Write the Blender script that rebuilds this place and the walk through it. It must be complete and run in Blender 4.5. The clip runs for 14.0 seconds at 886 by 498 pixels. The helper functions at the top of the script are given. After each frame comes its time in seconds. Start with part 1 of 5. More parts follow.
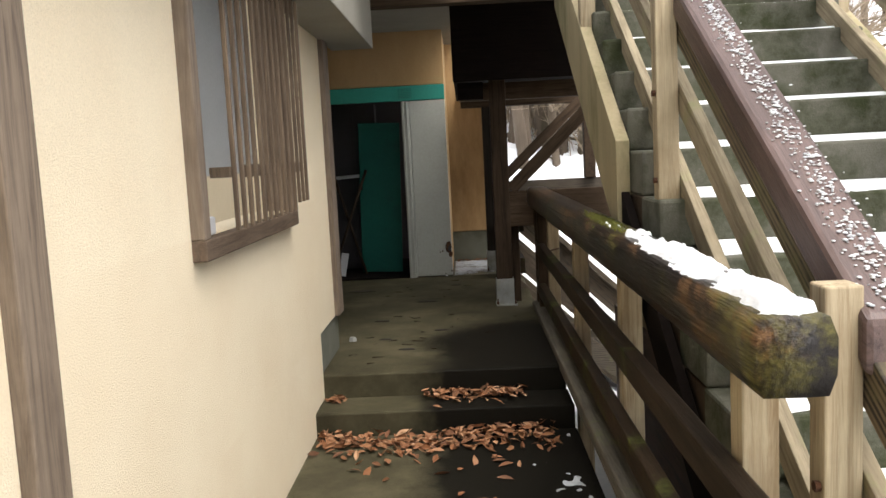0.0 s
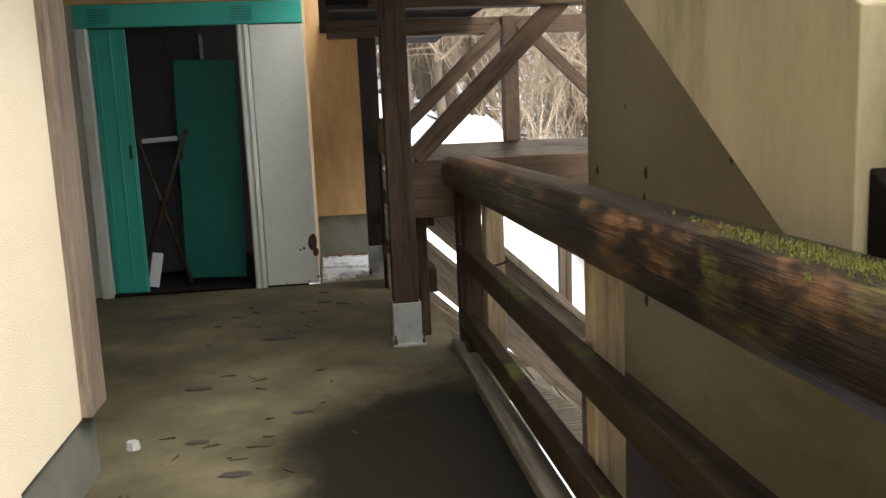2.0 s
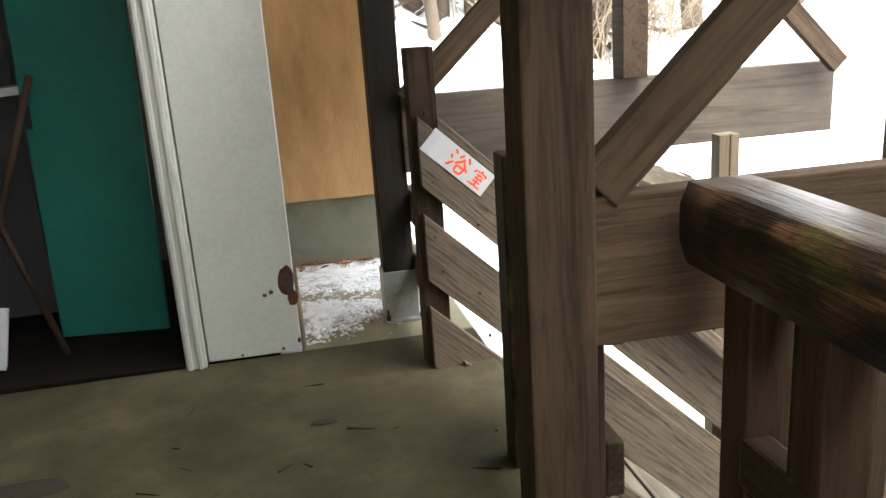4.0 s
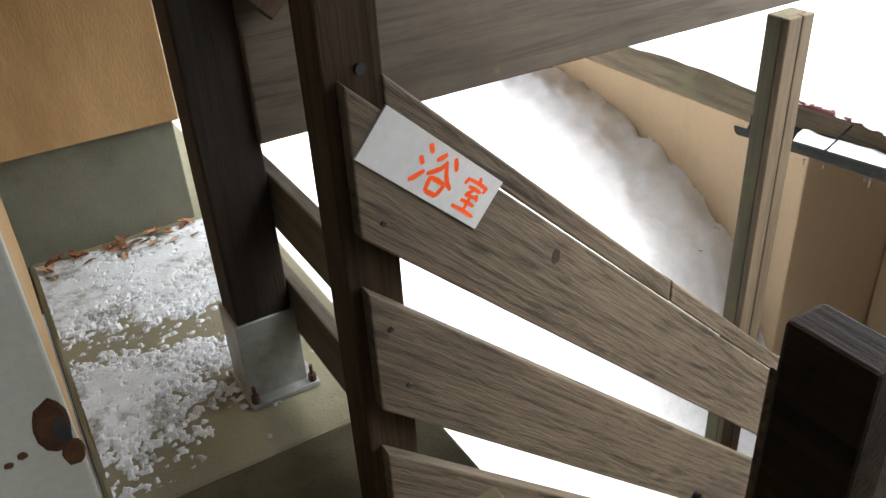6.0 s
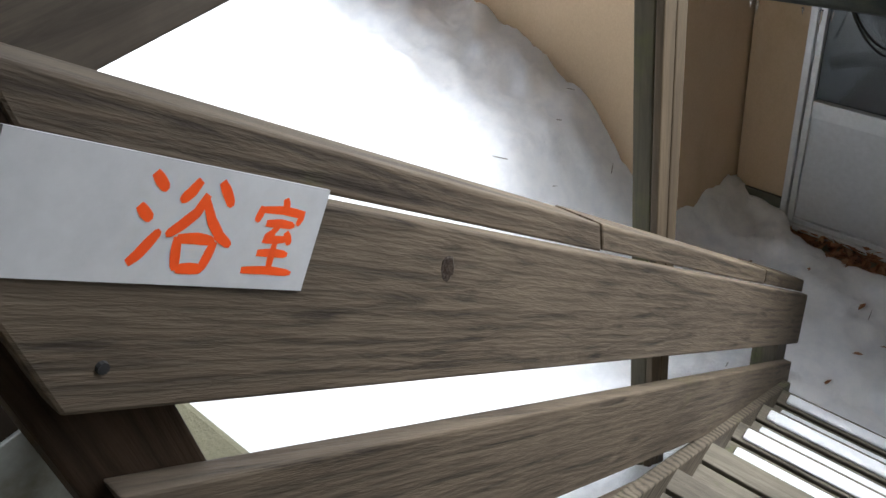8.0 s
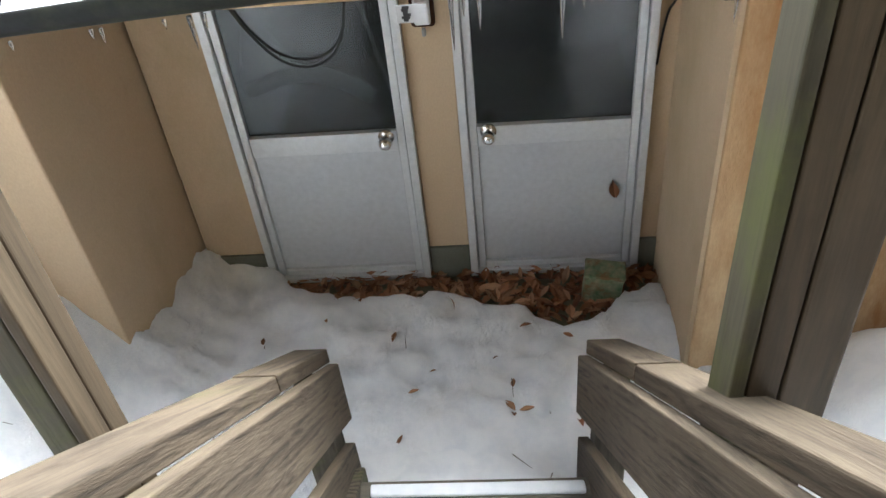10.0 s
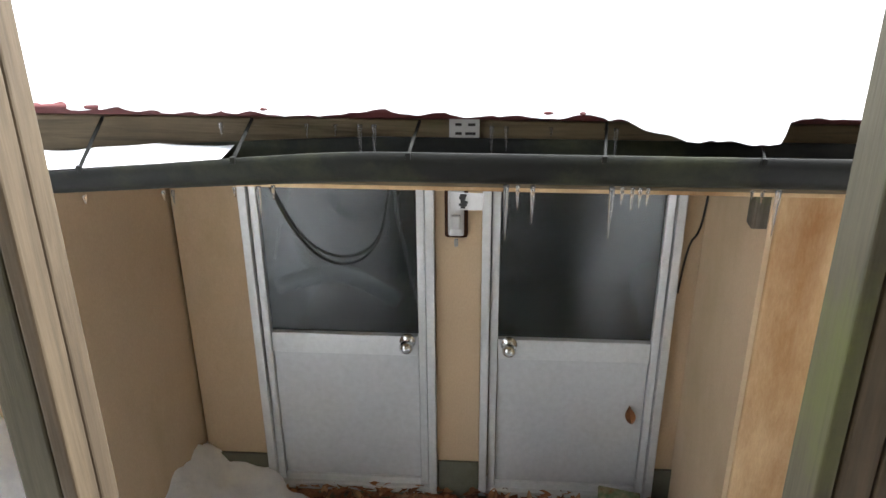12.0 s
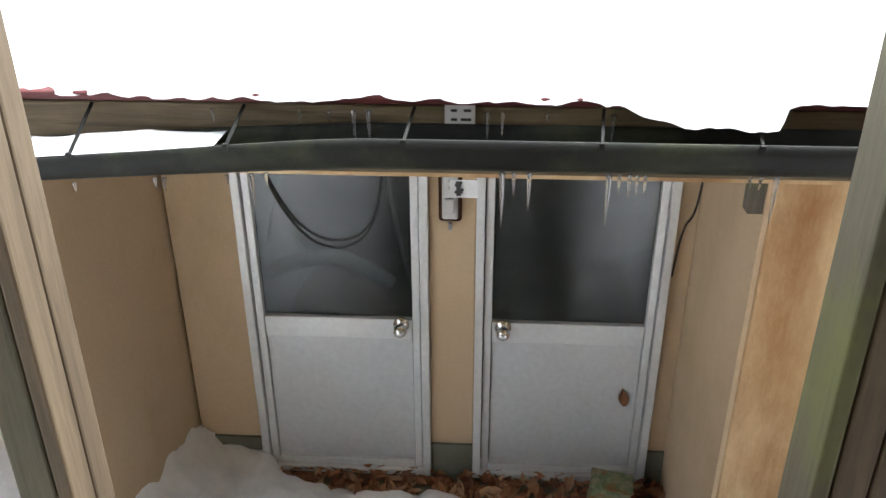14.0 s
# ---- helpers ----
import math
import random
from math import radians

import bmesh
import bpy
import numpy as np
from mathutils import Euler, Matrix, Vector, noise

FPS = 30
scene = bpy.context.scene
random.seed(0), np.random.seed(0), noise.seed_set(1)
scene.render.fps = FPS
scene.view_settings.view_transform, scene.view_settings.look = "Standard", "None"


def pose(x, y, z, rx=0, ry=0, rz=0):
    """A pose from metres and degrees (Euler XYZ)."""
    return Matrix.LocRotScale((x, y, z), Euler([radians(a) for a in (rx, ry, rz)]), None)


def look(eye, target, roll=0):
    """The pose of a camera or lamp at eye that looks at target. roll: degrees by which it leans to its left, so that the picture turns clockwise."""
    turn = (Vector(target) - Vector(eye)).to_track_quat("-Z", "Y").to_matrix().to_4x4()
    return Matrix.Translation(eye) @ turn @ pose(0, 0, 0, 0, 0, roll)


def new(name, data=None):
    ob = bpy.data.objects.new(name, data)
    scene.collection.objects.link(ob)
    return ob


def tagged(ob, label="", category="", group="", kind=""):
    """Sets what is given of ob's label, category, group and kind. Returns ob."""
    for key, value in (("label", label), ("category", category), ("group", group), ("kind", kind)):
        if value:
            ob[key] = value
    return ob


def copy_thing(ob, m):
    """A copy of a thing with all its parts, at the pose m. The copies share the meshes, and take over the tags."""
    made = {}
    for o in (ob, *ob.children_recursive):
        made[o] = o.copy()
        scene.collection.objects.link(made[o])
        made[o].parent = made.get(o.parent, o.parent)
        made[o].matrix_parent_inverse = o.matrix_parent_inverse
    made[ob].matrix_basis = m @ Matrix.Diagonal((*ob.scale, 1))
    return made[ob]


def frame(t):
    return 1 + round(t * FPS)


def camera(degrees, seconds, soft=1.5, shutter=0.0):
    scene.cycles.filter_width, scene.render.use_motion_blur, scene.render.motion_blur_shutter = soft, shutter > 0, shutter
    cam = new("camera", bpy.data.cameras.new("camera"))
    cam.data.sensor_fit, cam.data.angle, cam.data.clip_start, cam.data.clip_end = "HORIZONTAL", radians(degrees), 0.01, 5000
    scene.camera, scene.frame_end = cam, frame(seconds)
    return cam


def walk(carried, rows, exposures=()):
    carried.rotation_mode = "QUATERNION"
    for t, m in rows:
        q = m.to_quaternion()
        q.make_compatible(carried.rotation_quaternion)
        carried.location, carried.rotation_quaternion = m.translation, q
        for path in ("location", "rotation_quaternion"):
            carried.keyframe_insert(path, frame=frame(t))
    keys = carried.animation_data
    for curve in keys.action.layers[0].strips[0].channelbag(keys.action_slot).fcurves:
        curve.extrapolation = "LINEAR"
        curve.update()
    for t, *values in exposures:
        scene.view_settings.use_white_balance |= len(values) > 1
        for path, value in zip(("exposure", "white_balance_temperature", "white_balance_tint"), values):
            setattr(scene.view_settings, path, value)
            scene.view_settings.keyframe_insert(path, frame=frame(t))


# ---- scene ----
cam = camera(55.9, 14.0)
PATH = [
    (0, (0.769, 0.194, 1.349), (0.707, 2.18, 1.125), -2.9),
    (0.5, (0.716, 0.892, 1.346), (0.703, 2.886, 1.194), -0.0),
    (1, (0.739, 1.599, 1.294), (0.706, 3.591, 1.118), -0.8),
    (1.5, (0.713, 2.313, 1.26), (0.741, 4.289, 0.956), -1.2),
    (2, (0.697, 3.047, 1.236), (0.957, 5.005, 0.921), -2.5),
    (2.5, (0.683, 3.838, 1.262), (0.911, 5.794, 0.915), -4.1),
    (3, (0.641, 4.582, 1.295), (0.96, 6.521, 0.923), -3.6),
    (3.2, (0.629, 4.885, 1.301), (0.956, 6.823, 0.929), -4.1),
    (5.3, (0.494, 7.505, 1.476), (1.049, 9.146, 0.477), -2.7),
    (5.5, (0.515, 7.652, 1.455), (1.136, 9.252, 0.428), -3.0),
    (6, (0.626, 7.973, 1.421), (1.457, 9.466, 0.381), -3.6),
    (6.5, (0.797, 8.24, 1.34), (1.588, 9.738, 0.277), -6.2),
    (7, (0.838, 8.371, 1.299), (1.621, 9.787, 0.122), -6.8),
    (7.5, (0.868, 8.444, 1.276), (1.783, 9.723, 0.041), -5.4),
    (8, (1.03, 8.551, 1.188), (2.025, 9.687, -0.124), -10.8),
    (8.2, (1.11, 8.57, 1.146), (2.146, 9.572, -0.24), -10.6),
    (10.3, (1.747, 8.778, 0.701), (3.282, 8.86, -0.579), -4.8),
    (10.5, (1.735, 8.82, 0.702), (3.328, 8.927, -0.502), -3.7),
    (11, (1.68, 8.871, 0.693), (3.437, 8.983, -0.255), -1.6),
    (11.5, (1.637, 8.848, 0.664), (3.455, 8.964, -0.162), -0.8),
    (12, (1.641, 8.821, 0.637), (3.448, 8.955, -0.209), -0.4),
    (12.5, (1.656, 8.85, 0.641), (3.431, 8.962, -0.275), 0.5),
    (13, (1.636, 8.826, 0.639), (3.429, 8.941, -0.239), 0.3),
    (13.5, (1.637, 8.838, 0.638), (3.436, 8.949, -0.229), 0.2),
    (14, (1.663, 8.83, 0.649), (3.449, 8.943, -0.246), -0.2),
]
EXPOSURES = ((0, -0.65, 6500, 10), (0.6, -0.55, 6500, 10), (1.5, -0.1, 6500, 10), (2.2, 0.3, 6450, 9), (3.2, 0.85, 6450, 9), (5.3, 0.7, 6350, 8), (5.9, 0.4, 6350, 8), (6.6, -0.02, 6100, 8), (8.2, 0.0, 5900, 8), (10.4, 1.0, 5900, 6), (11.2, 0.98, 6100, 8), (14, 1.0, 6100, 8))
walk(cam, [(t, look(eye, target, roll)) for t, eye, target, roll in PATH], EXPOSURES)

# ---- world, sun, exposure ----
world = bpy.data.worlds.new("sky")
scene.world = world
world.use_nodes = True
wn = world.node_tree
sky = wn.nodes.new("ShaderNodeTexSky")
sky.sky_type, sky.sun_disc = "NISHITA", False
sky.sun_elevation, sky.sun_rotation = radians(67), radians(141)
sky.air_density, sky.dust_density, sky.ozone_density = 1.0, 6.0, 1.0
soft_sky = wn.nodes.new("ShaderNodeHueSaturation")
soft_sky.inputs["Saturation"].default_value = 0.25
wn.links.new(sky.outputs[0], soft_sky.inputs["Color"])
wn.links.new(soft_sky.outputs[0], wn.nodes["Background"].inputs["Color"])
wn.nodes["Background"].inputs["Strength"].default_value = 0.62
sun_data = bpy.data.lights.new("sun", "SUN")
sun_data.energy, sun_data.angle, sun_data.color = 3.2, radians(60), (1.0, 0.97, 0.93)
sun = new("sun", sun_data)
sun.matrix_world = look((0.8, -1.0, 3.0), (0, 0, 0))


# ---- materials ----
def nodes_of(name, rough=0.8, metal=0.0, spec=0.4):
    m = bpy.data.materials.new(name)
    m.use_nodes = True
    nt = m.node_tree
    b = nt.nodes["Principled BSDF"]
    b.inputs["Roughness"].default_value = rough
    b.inputs["Metallic"].default_value = metal
    b.inputs["Specular IOR Level"].default_value = spec
    return m, nt, b


def tex(nt, scale, detail=6, stretch=(1, 1, 1), rough=0.6, kind="noise", distort=0.0, turn=(0, 0, 0)):
    c = nt.nodes.new("ShaderNodeTexCoord")
    mp = nt.nodes.new("ShaderNodeMapping")
    mp.inputs["Scale"].default_value = stretch
    rot = nt.nodes.new("ShaderNodeMapping")
    rot.inputs["Rotation"].default_value = [radians(a) for a in turn]
    nt.links.new(c.outputs["Object"], rot.inputs["Vector"])
    nt.links.new(rot.outputs[0], mp.inputs["Vector"])
    oi = nt.nodes.new("ShaderNodeObjectInfo")
    sc = nt.nodes.new("ShaderNodeVectorMath")
    sc.operation = "ADD"
    mul = nt.nodes.new("ShaderNodeVectorMath")
    mul.operation = "SCALE"
    mul.inputs["Scale"].default_value = 37.0
    nt.links.new(oi.outputs["Random"], mul.inputs[0])
    nt.links.new(mp.outputs[0], sc.inputs[0])
    nt.links.new(mul.outputs[0], sc.inputs[1])
    if kind == "voronoi":
        n = nt.nodes.new("ShaderNodeTexVoronoi")
        n.inputs["Scale"].default_value = scale
        out = n.outputs["Distance"]
    else:
        n = nt.nodes.new("ShaderNodeTexNoise")
        n.inputs["Scale"].default_value = scale
        n.inputs["Detail"].default_value = detail
        n.inputs["Roughness"].default_value = rough
        n.inputs["Distortion"].default_value = distort
        out = n.outputs["Fac"]
    nt.links.new(sc.outputs[0], n.inputs["Vector"])
    return out


def ramp(nt, fac, stops):
    r = nt.nodes.new("ShaderNodeValToRGB")
    while len(r.color_ramp.elements) < len(stops):
        r.color_ramp.elements.new(0.5)
    for e, (p, c) in zip(r.color_ramp.elements, stops):
        e.position, e.color = p, (c if len(c) == 4 else (*c, 1))
    nt.links.new(fac, r.inputs[0])
    return r.outputs[0]


def grey(a):
    return (a, a, a)


def mix(nt, fac, a, b, mode="MIX"):
    m = nt.nodes.new("ShaderNodeMix")
    m.data_type, m.blend_type = "RGBA", mode
    for socket, v in ((m.inputs[0], fac), (m.inputs[6], a), (m.inputs[7], b)):
        if isinstance(v, (int, float)):
            socket.default_value = v
        elif isinstance(v, tuple):
            socket.default_value = v if len(v) == 4 else (*v, 1)
        else:
            nt.links.new(v, socket)
    return m.outputs[2]


def bump(nt, b, height, strength=0.3, dist=0.01):
    n = nt.nodes.new("ShaderNodeBump")
    n.inputs["Strength"].default_value, n.inputs["Distance"].default_value = strength, dist
    nt.links.new(height, n.inputs["Height"])
    nt.links.new(n.outputs[0], b.inputs["Normal"])


def surface(name, base, second, stain=None, scale=4.0, fine=90.0, rough=0.85, relief=0.25, relief_size=0.004, stain_at=(0.52, 0.72), metal=0.0, spec=0.3, stretch=(1, 1, 1)):
    """Two colours blended by large patches, a fine grain, and stains of a third colour."""
    m, nt, b = nodes_of(name, rough, metal, spec)
    col = ramp(nt, tex(nt, scale, 8, stretch), [(0.3, base), (0.7, second)])
    grain = tex(nt, fine, 4, stretch)
    col = mix(nt, 0.5, col, ramp(nt, grain, [(0.25, grey(0.72)), (0.75, grey(1.0))]), "MULTIPLY")
    if stain:
        col = mix(nt, ramp(nt, tex(nt, scale * 0.6, 10, stretch, 0.7), [(stain_at[0], grey(0)), (stain_at[1], grey(1))]), col, stain)
    nt.links.new(col, b.inputs["Base Color"])
    bump(nt, b, grain, relief, relief_size)
    return m


def wood(name, base, dark, axis, moss=None, moss_at=(0.55, 0.7), rough=0.75, blotch=None, ring=26.0, relief=0.3, turn=(0, 0, 0), bands=0.0):
    """Sawn timber with the grain along one axis (0, 1 or 2) of its object."""
    m, nt, b = nodes_of(name, rough, 0, 0.3)
    st = [1.0, 1.0, 1.0]
    st[axis] = 0.06
    g = tex(nt, ring, 8, tuple(st), 0.65, distort=1.2, turn=turn)
    if bands:
        w = nt.nodes.new("ShaderNodeTexWave")
        w.bands_direction = "Z"
        for key, v in (("Scale", 17.0), ("Distortion", 6.0), ("Detail", 1.5), ("Detail Scale", 0.9), ("Detail Roughness", 0.55)):
            w.inputs[key].default_value = v
        nt.links.new(g.node.inputs["Vector"].links[0].from_socket, w.inputs["Vector"])
        half = nt.nodes.new("ShaderNodeMath")
        half.operation, half.inputs[1].default_value, half.inputs[2].default_value = "MULTIPLY_ADD", bands, 0.0
        nt.links.new(w.outputs["Fac"], half.inputs[0])
        nt.links.new(g, half.inputs[2])
        shift = nt.nodes.new("ShaderNodeMath")
        shift.operation, shift.inputs[1].default_value = "SUBTRACT", 0.476 * bands
        nt.links.new(half.outputs[0], shift.inputs[0])
        g = shift.outputs[0]
    col = ramp(nt, g, [(0.3, dark), (0.52, base), (0.74, tuple(min(1, c * 1.18) for c in base))])
    fine = tex(nt, ring * 6, 4, tuple(st), 0.6, turn=turn)
    col = mix(nt, 0.55, col, ramp(nt, fine, [(0.3, grey(0.62)), (0.65, grey(1))]), "MULTIPLY")
    big = tex(nt, 2.2, 6, (1, 1, 1), 0.65)
    col = mix(nt, ramp(nt, big, [(0.42, grey(0)), (0.75, grey(0.75))]), col, blotch or dark)
    if moss:
        col = mix(nt, ramp(nt, tex(nt, 3.1, 9, (1, 1, 1), 0.72), [(moss_at[0], grey(0)), (moss_at[1], grey(0.9))]), col, moss)
    nt.links.new(col, b.inputs["Base Color"])
    add = nt.nodes.new("ShaderNodeMath")
    nt.links.new(g, add.inputs[0])
    nt.links.new(fine, add.inputs[1])
    bump(nt, b, add.outputs[0], relief, 0.006)
    return m


GREY_W, GREY_D, MOSS = (0.12, 0.105, 0.078), (0.036, 0.029, 0.021), (0.12, 0.15, 0.035)
wood_x = wood("weathered_wood_x", (0.115, 0.095, 0.068), (0.035, 0.027, 0.019), 0, MOSS, (0.6, 0.85), bands=0.42, relief=0.2)
wood_y = wood("weathered_wood_y", GREY_W, GREY_D, 1, MOSS, (0.58, 0.78))
wood_z = wood("weathered_wood_z", GREY_W, GREY_D, 2, MOSS, (0.52, 0.74))
stained_x = wood("water_stained_beam", (0.075, 0.060, 0.043), (0.030, 0.023, 0.016), 0, MOSS, (0.66, 0.85), ring=20, relief=0.12)
brown_x = wood("brown_wood_x", (0.072, 0.048, 0.030), (0.024, 0.016, 0.010), 0)
brown_y = wood("brown_wood_y", (0.08, 0.045, 0.026), (0.026, 0.015, 0.009), 1)
brown_z = wood("brown_wood_z", (0.058, 0.039, 0.025), (0.018, 0.012, 0.008), 2)
# far post's damp brown, with the shade of the deck put into its colour
wet_shaded_post = wood("soaked_shaded_post_z", (0.020, 0.013, 0.008), (0.008, 0.006, 0.004), 2, rough=0.85)
tan_z = wood("tan_wood_z", (0.105, 0.078, 0.047), (0.055, 0.039, 0.023), 2, relief=0.15)
post_green = wood("green_grey_wood", (0.100, 0.088, 0.055), (0.055, 0.048, 0.030), 2, (0.10, 0.11, 0.03), (0.5, 0.75), relief=0.12)
pale_z = wood("pale_wood_z", (0.38, 0.31, 0.20), (0.20, 0.14, 0.075), 2, (0.25, 0.26, 0.10), (0.62, 0.8))
rake_y = wood("pale_sloping_wood", (0.29, 0.24, 0.155), (0.12, 0.09, 0.052), 1, (0.20, 0.22, 0.08), (0.55, 0.75), turn=(-32.6, 0, 0))
rake_grey = wood("grey_sloping_wood", (0.135, 0.102, 0.060), (0.022, 0.015, 0.009), 1, (0.125, 0.12, 0.04), (0.5, 0.75), turn=(-32.6, 0, 0), bands=0.42, relief=0.2)
pale_y = wood("pale_wood_y", (0.42, 0.34, 0.21), (0.22, 0.16, 0.09), 1, (0.20, 0.22, 0.08), (0.55, 0.75))
log_y = wood("wet_log_y", (0.17, 0.085, 0.03), (0.011, 0.008, 0.006), 1, (0.115, 0.115, 0.03), (0.5, 0.64), 0.3, (0.014, 0.01, 0.008), ring=15, relief=0.9)
nt = log_y.node_tree
b = nt.nodes["Principled BSDF"]
b.inputs["Specular IOR Level"].default_value = 0.2
soaked = ramp(nt, tex(nt, 7, 10, (1, 0.45, 1), 0.72), [(0.45, (0.008, 0.006, 0.005)), (0.54, (0.026, 0.016, 0.010)), (0.60, (0.10, 0.052, 0.022)), (0.72, (0.16, 0.09, 0.04))])
soaked = mix(nt, ramp(nt, tex(nt, 3.2, 9, (1, 0.6, 1), 0.7), [(0.54, grey(0)), (0.62, grey(0.8))]), soaked, (0.105, 0.092, 0.024))
soaked = mix(nt, ramp(nt, tex(nt, 60, 5, (1, 0.1, 1)), [(0.35, grey(0.75)), (0.6, grey(0))]), soaked, (0.008, 0.006, 0.005))
nt.links.new(soaked, b.inputs["Base Color"])
# wet planks; the near-black also holds the shade of their backlit side
plank_y = wood("wet_shaded_plank_y", (0.035, 0.023, 0.014), (0.009, 0.007, 0.005), 1, (0.10, 0.12, 0.03), (0.56, 0.74), 0.5)
# near-black wood: the shade under deck and stairs is in its colour
shaded_wood = wood("shaded_wood", (0.010, 0.0065, 0.005), (0.004, 0.003, 0.0025), 0, rough=0.95)
for m in (shaded_wood, brown_x, brown_z, plank_y):
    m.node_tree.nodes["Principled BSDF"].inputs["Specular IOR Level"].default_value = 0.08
fascia_y = wood("fascia_wood", (0.15, 0.115, 0.068), (0.055, 0.04, 0.024), 1, (0.12, 0.12, 0.06), (0.55, 0.75))
lattice_wood = wood("lattice_wood", (0.155, 0.108, 0.068), (0.06, 0.04, 0.025), 2)
frame_wood = wood("frame_wood", (0.21, 0.16, 0.115), (0.09, 0.065, 0.045), 2)
frame_wood_y = wood("frame_wood_y", (0.15, 0.105, 0.07), (0.06, 0.04, 0.026), 1)
plywood = surface("plywood", (0.30, 0.245, 0.15), (0.235, 0.19, 0.11), (0.11, 0.11, 0.045), 1.4, 60, 0.8, 0.1, 0.002, (0.5, 0.74), stretch=(1, 0.35, 1))
stringer_board = surface("stained_stringer", (0.36, 0.30, 0.18), (0.27, 0.22, 0.125), (0.12, 0.115, 0.045), 3.2, 60, 0.8, 0.12, 0.002, (0.47, 0.66), stretch=(1, 1, 0.3))
plaster = surface("cream_plaster", (0.84, 0.73, 0.53), (0.79, 0.66, 0.46), (0.66, 0.52, 0.34), 1.3, 170, 0.9, 1.0, 0.006, (0.6, 0.85))
ochre = surface("ochre_plaster", (0.36, 0.225, 0.10), (0.43, 0.285, 0.14), (0.20, 0.12, 0.05), 2.4, 160, 0.9, 0.5, 0.004, (0.5, 0.72), stretch=(1, 1, 0.3))
bath_plaster = surface("bath_plaster", (0.47, 0.355, 0.225), (0.53, 0.40, 0.265), (0.33, 0.26, 0.14), 1.1, 180, 0.9, 0.3, 0.003, (0.55, 0.8), stretch=(1, 1, 0.5))
bath_board = surface("bath_ochre", (0.50, 0.34, 0.175), (0.57, 0.43, 0.26), (0.27, 0.14, 0.055), 4.0, 150, 0.9, 0.5, 0.004, (0.46, 0.66), stretch=(1, 1, 0.35))
concrete = surface("concrete", (0.14, 0.13, 0.08), (0.20, 0.185, 0.12), (0.07, 0.066, 0.035), 2.2, 120, 0.62, 0.5, 0.004, (0.55, 0.78), spec=0.4)
plinth_mat = surface("plinth_concrete", (0.10, 0.103, 0.075), (0.16, 0.16, 0.125), (0.07, 0.075, 0.04), 3, 110, 0.85, 0.4)
moss_block = surface("mossy_concrete", (0.13, 0.125, 0.10), (0.08, 0.078, 0.055), (0.028, 0.033, 0.012), 5, 90, 0.95, 0.5, 0.006, (0.42, 0.62))
white_paint = surface("white_paint", (0.41, 0.42, 0.37), (0.37, 0.375, 0.33), (0.28, 0.27, 0.20), 2.0, 60, 0.45, 0.08, 0.002, (0.6, 0.9))
ceiling_mat = surface("ceiling_boards", (0.33, 0.31, 0.26), (0.27, 0.255, 0.21), None, 2.0, 70, 0.8, 0.1)
teal = surface("teal_paint", (0.03, 0.27, 0.205), (0.025, 0.23, 0.175), (0.03, 0.17, 0.13), 2.4, 50, 0.5, 0.1, 0.002, (0.6, 0.9))
# same teal made darker, for the shade indoors and between the louvres
teal_shaded = surface("shaded_teal_paint", (0.015, 0.16, 0.125), (0.013, 0.13, 0.10), (0.015, 0.10, 0.08), 2.4, 50, 0.6, 0.1, 0.002)
# grey of the inner walls, lowered so that indoor shade sits in it
shaded_room_grey = surface("shaded_room_grey", (0.11, 0.10, 0.105), (0.085, 0.08, 0.08), None, 2.0, 60, 0.8, 0.1)
steel = surface("galvanised_steel", (0.36, 0.37, 0.36), (0.28, 0.29, 0.28), (0.20, 0.19, 0.15), 9, 80, 0.5, 0.05, 0.001, metal=0.5)
alu = surface("aluminium", (0.66, 0.67, 0.67), (0.58, 0.59, 0.59), None, 3, 50, 0.42, 0.03, 0.001, metal=0.35)
alu_panel = surface("aluminium_panel", (0.60, 0.61, 0.62), (0.54, 0.55, 0.56), (0.42, 0.42, 0.40), 1.6, 40, 0.4, 0.03, 0.001, (0.6, 0.95), metal=0.3)
rust = surface("rust", (0.085, 0.035, 0.014), (0.035, 0.015, 0.009), None, 30, 120, 0.95, 0.8)
black = surface("black_rubber", (0.010, 0.010, 0.010), (0.016, 0.017, 0.014), (0.035, 0.038, 0.02), 5, 60, 0.6, 0.2, spec=0.15)
red_iron = surface("red_roof_sheet", (0.10, 0.022, 0.022), (0.07, 0.016, 0.015), None, 6, 60, 0.6, 0.1)
orange_ink = surface("orange_paint", (0.85, 0.10, 0.01), (0.80, 0.08, 0.01), None, 20, 80, 0.5, 0.02)
sign_white = surface("sign_white", (0.52, 0.52, 0.52), (0.47, 0.47, 0.47), None, 6, 40, 0.45, 0.02)
pane_grey = surface("frosted_pane", (0.40, 0.41, 0.40), (0.34, 0.35, 0.34), None, 2, 60, 0.35, 0.05)
ink = surface("black_ink", (0.02, 0.02, 0.02), (0.03, 0.03, 0.03), None, 20, 80, 0.6, 0.02)
leaf_mat = surface("dead_leaf", (0.30, 0.13, 0.055), (0.17, 0.07, 0.03), (0.36, 0.21, 0.12), 9, 60, 0.75, 0.3)
bark = surface("bark", (0.09, 0.068, 0.05), (0.16, 0.125, 0.09), (0.06, 0.055, 0.03), 5, 50, 0.95, 0.9, 0.02, stretch=(1, 1, 0.2))
twig_mat = surface("twig", (0.34, 0.27, 0.19), (0.20, 0.155, 0.11), None, 5, 50, 0.95, 0.3)
moss_mat = surface("moss", (0.17, 0.165, 0.03), (0.10, 0.105, 0.02), None, 30, 160, 1.0, 1.0, 0.01)
tile_grey = surface("weathered_stone", (0.33, 0.33, 0.31), (0.25, 0.25, 0.23), (0.14, 0.15, 0.10), 4, 60, 0.9, 0.4)
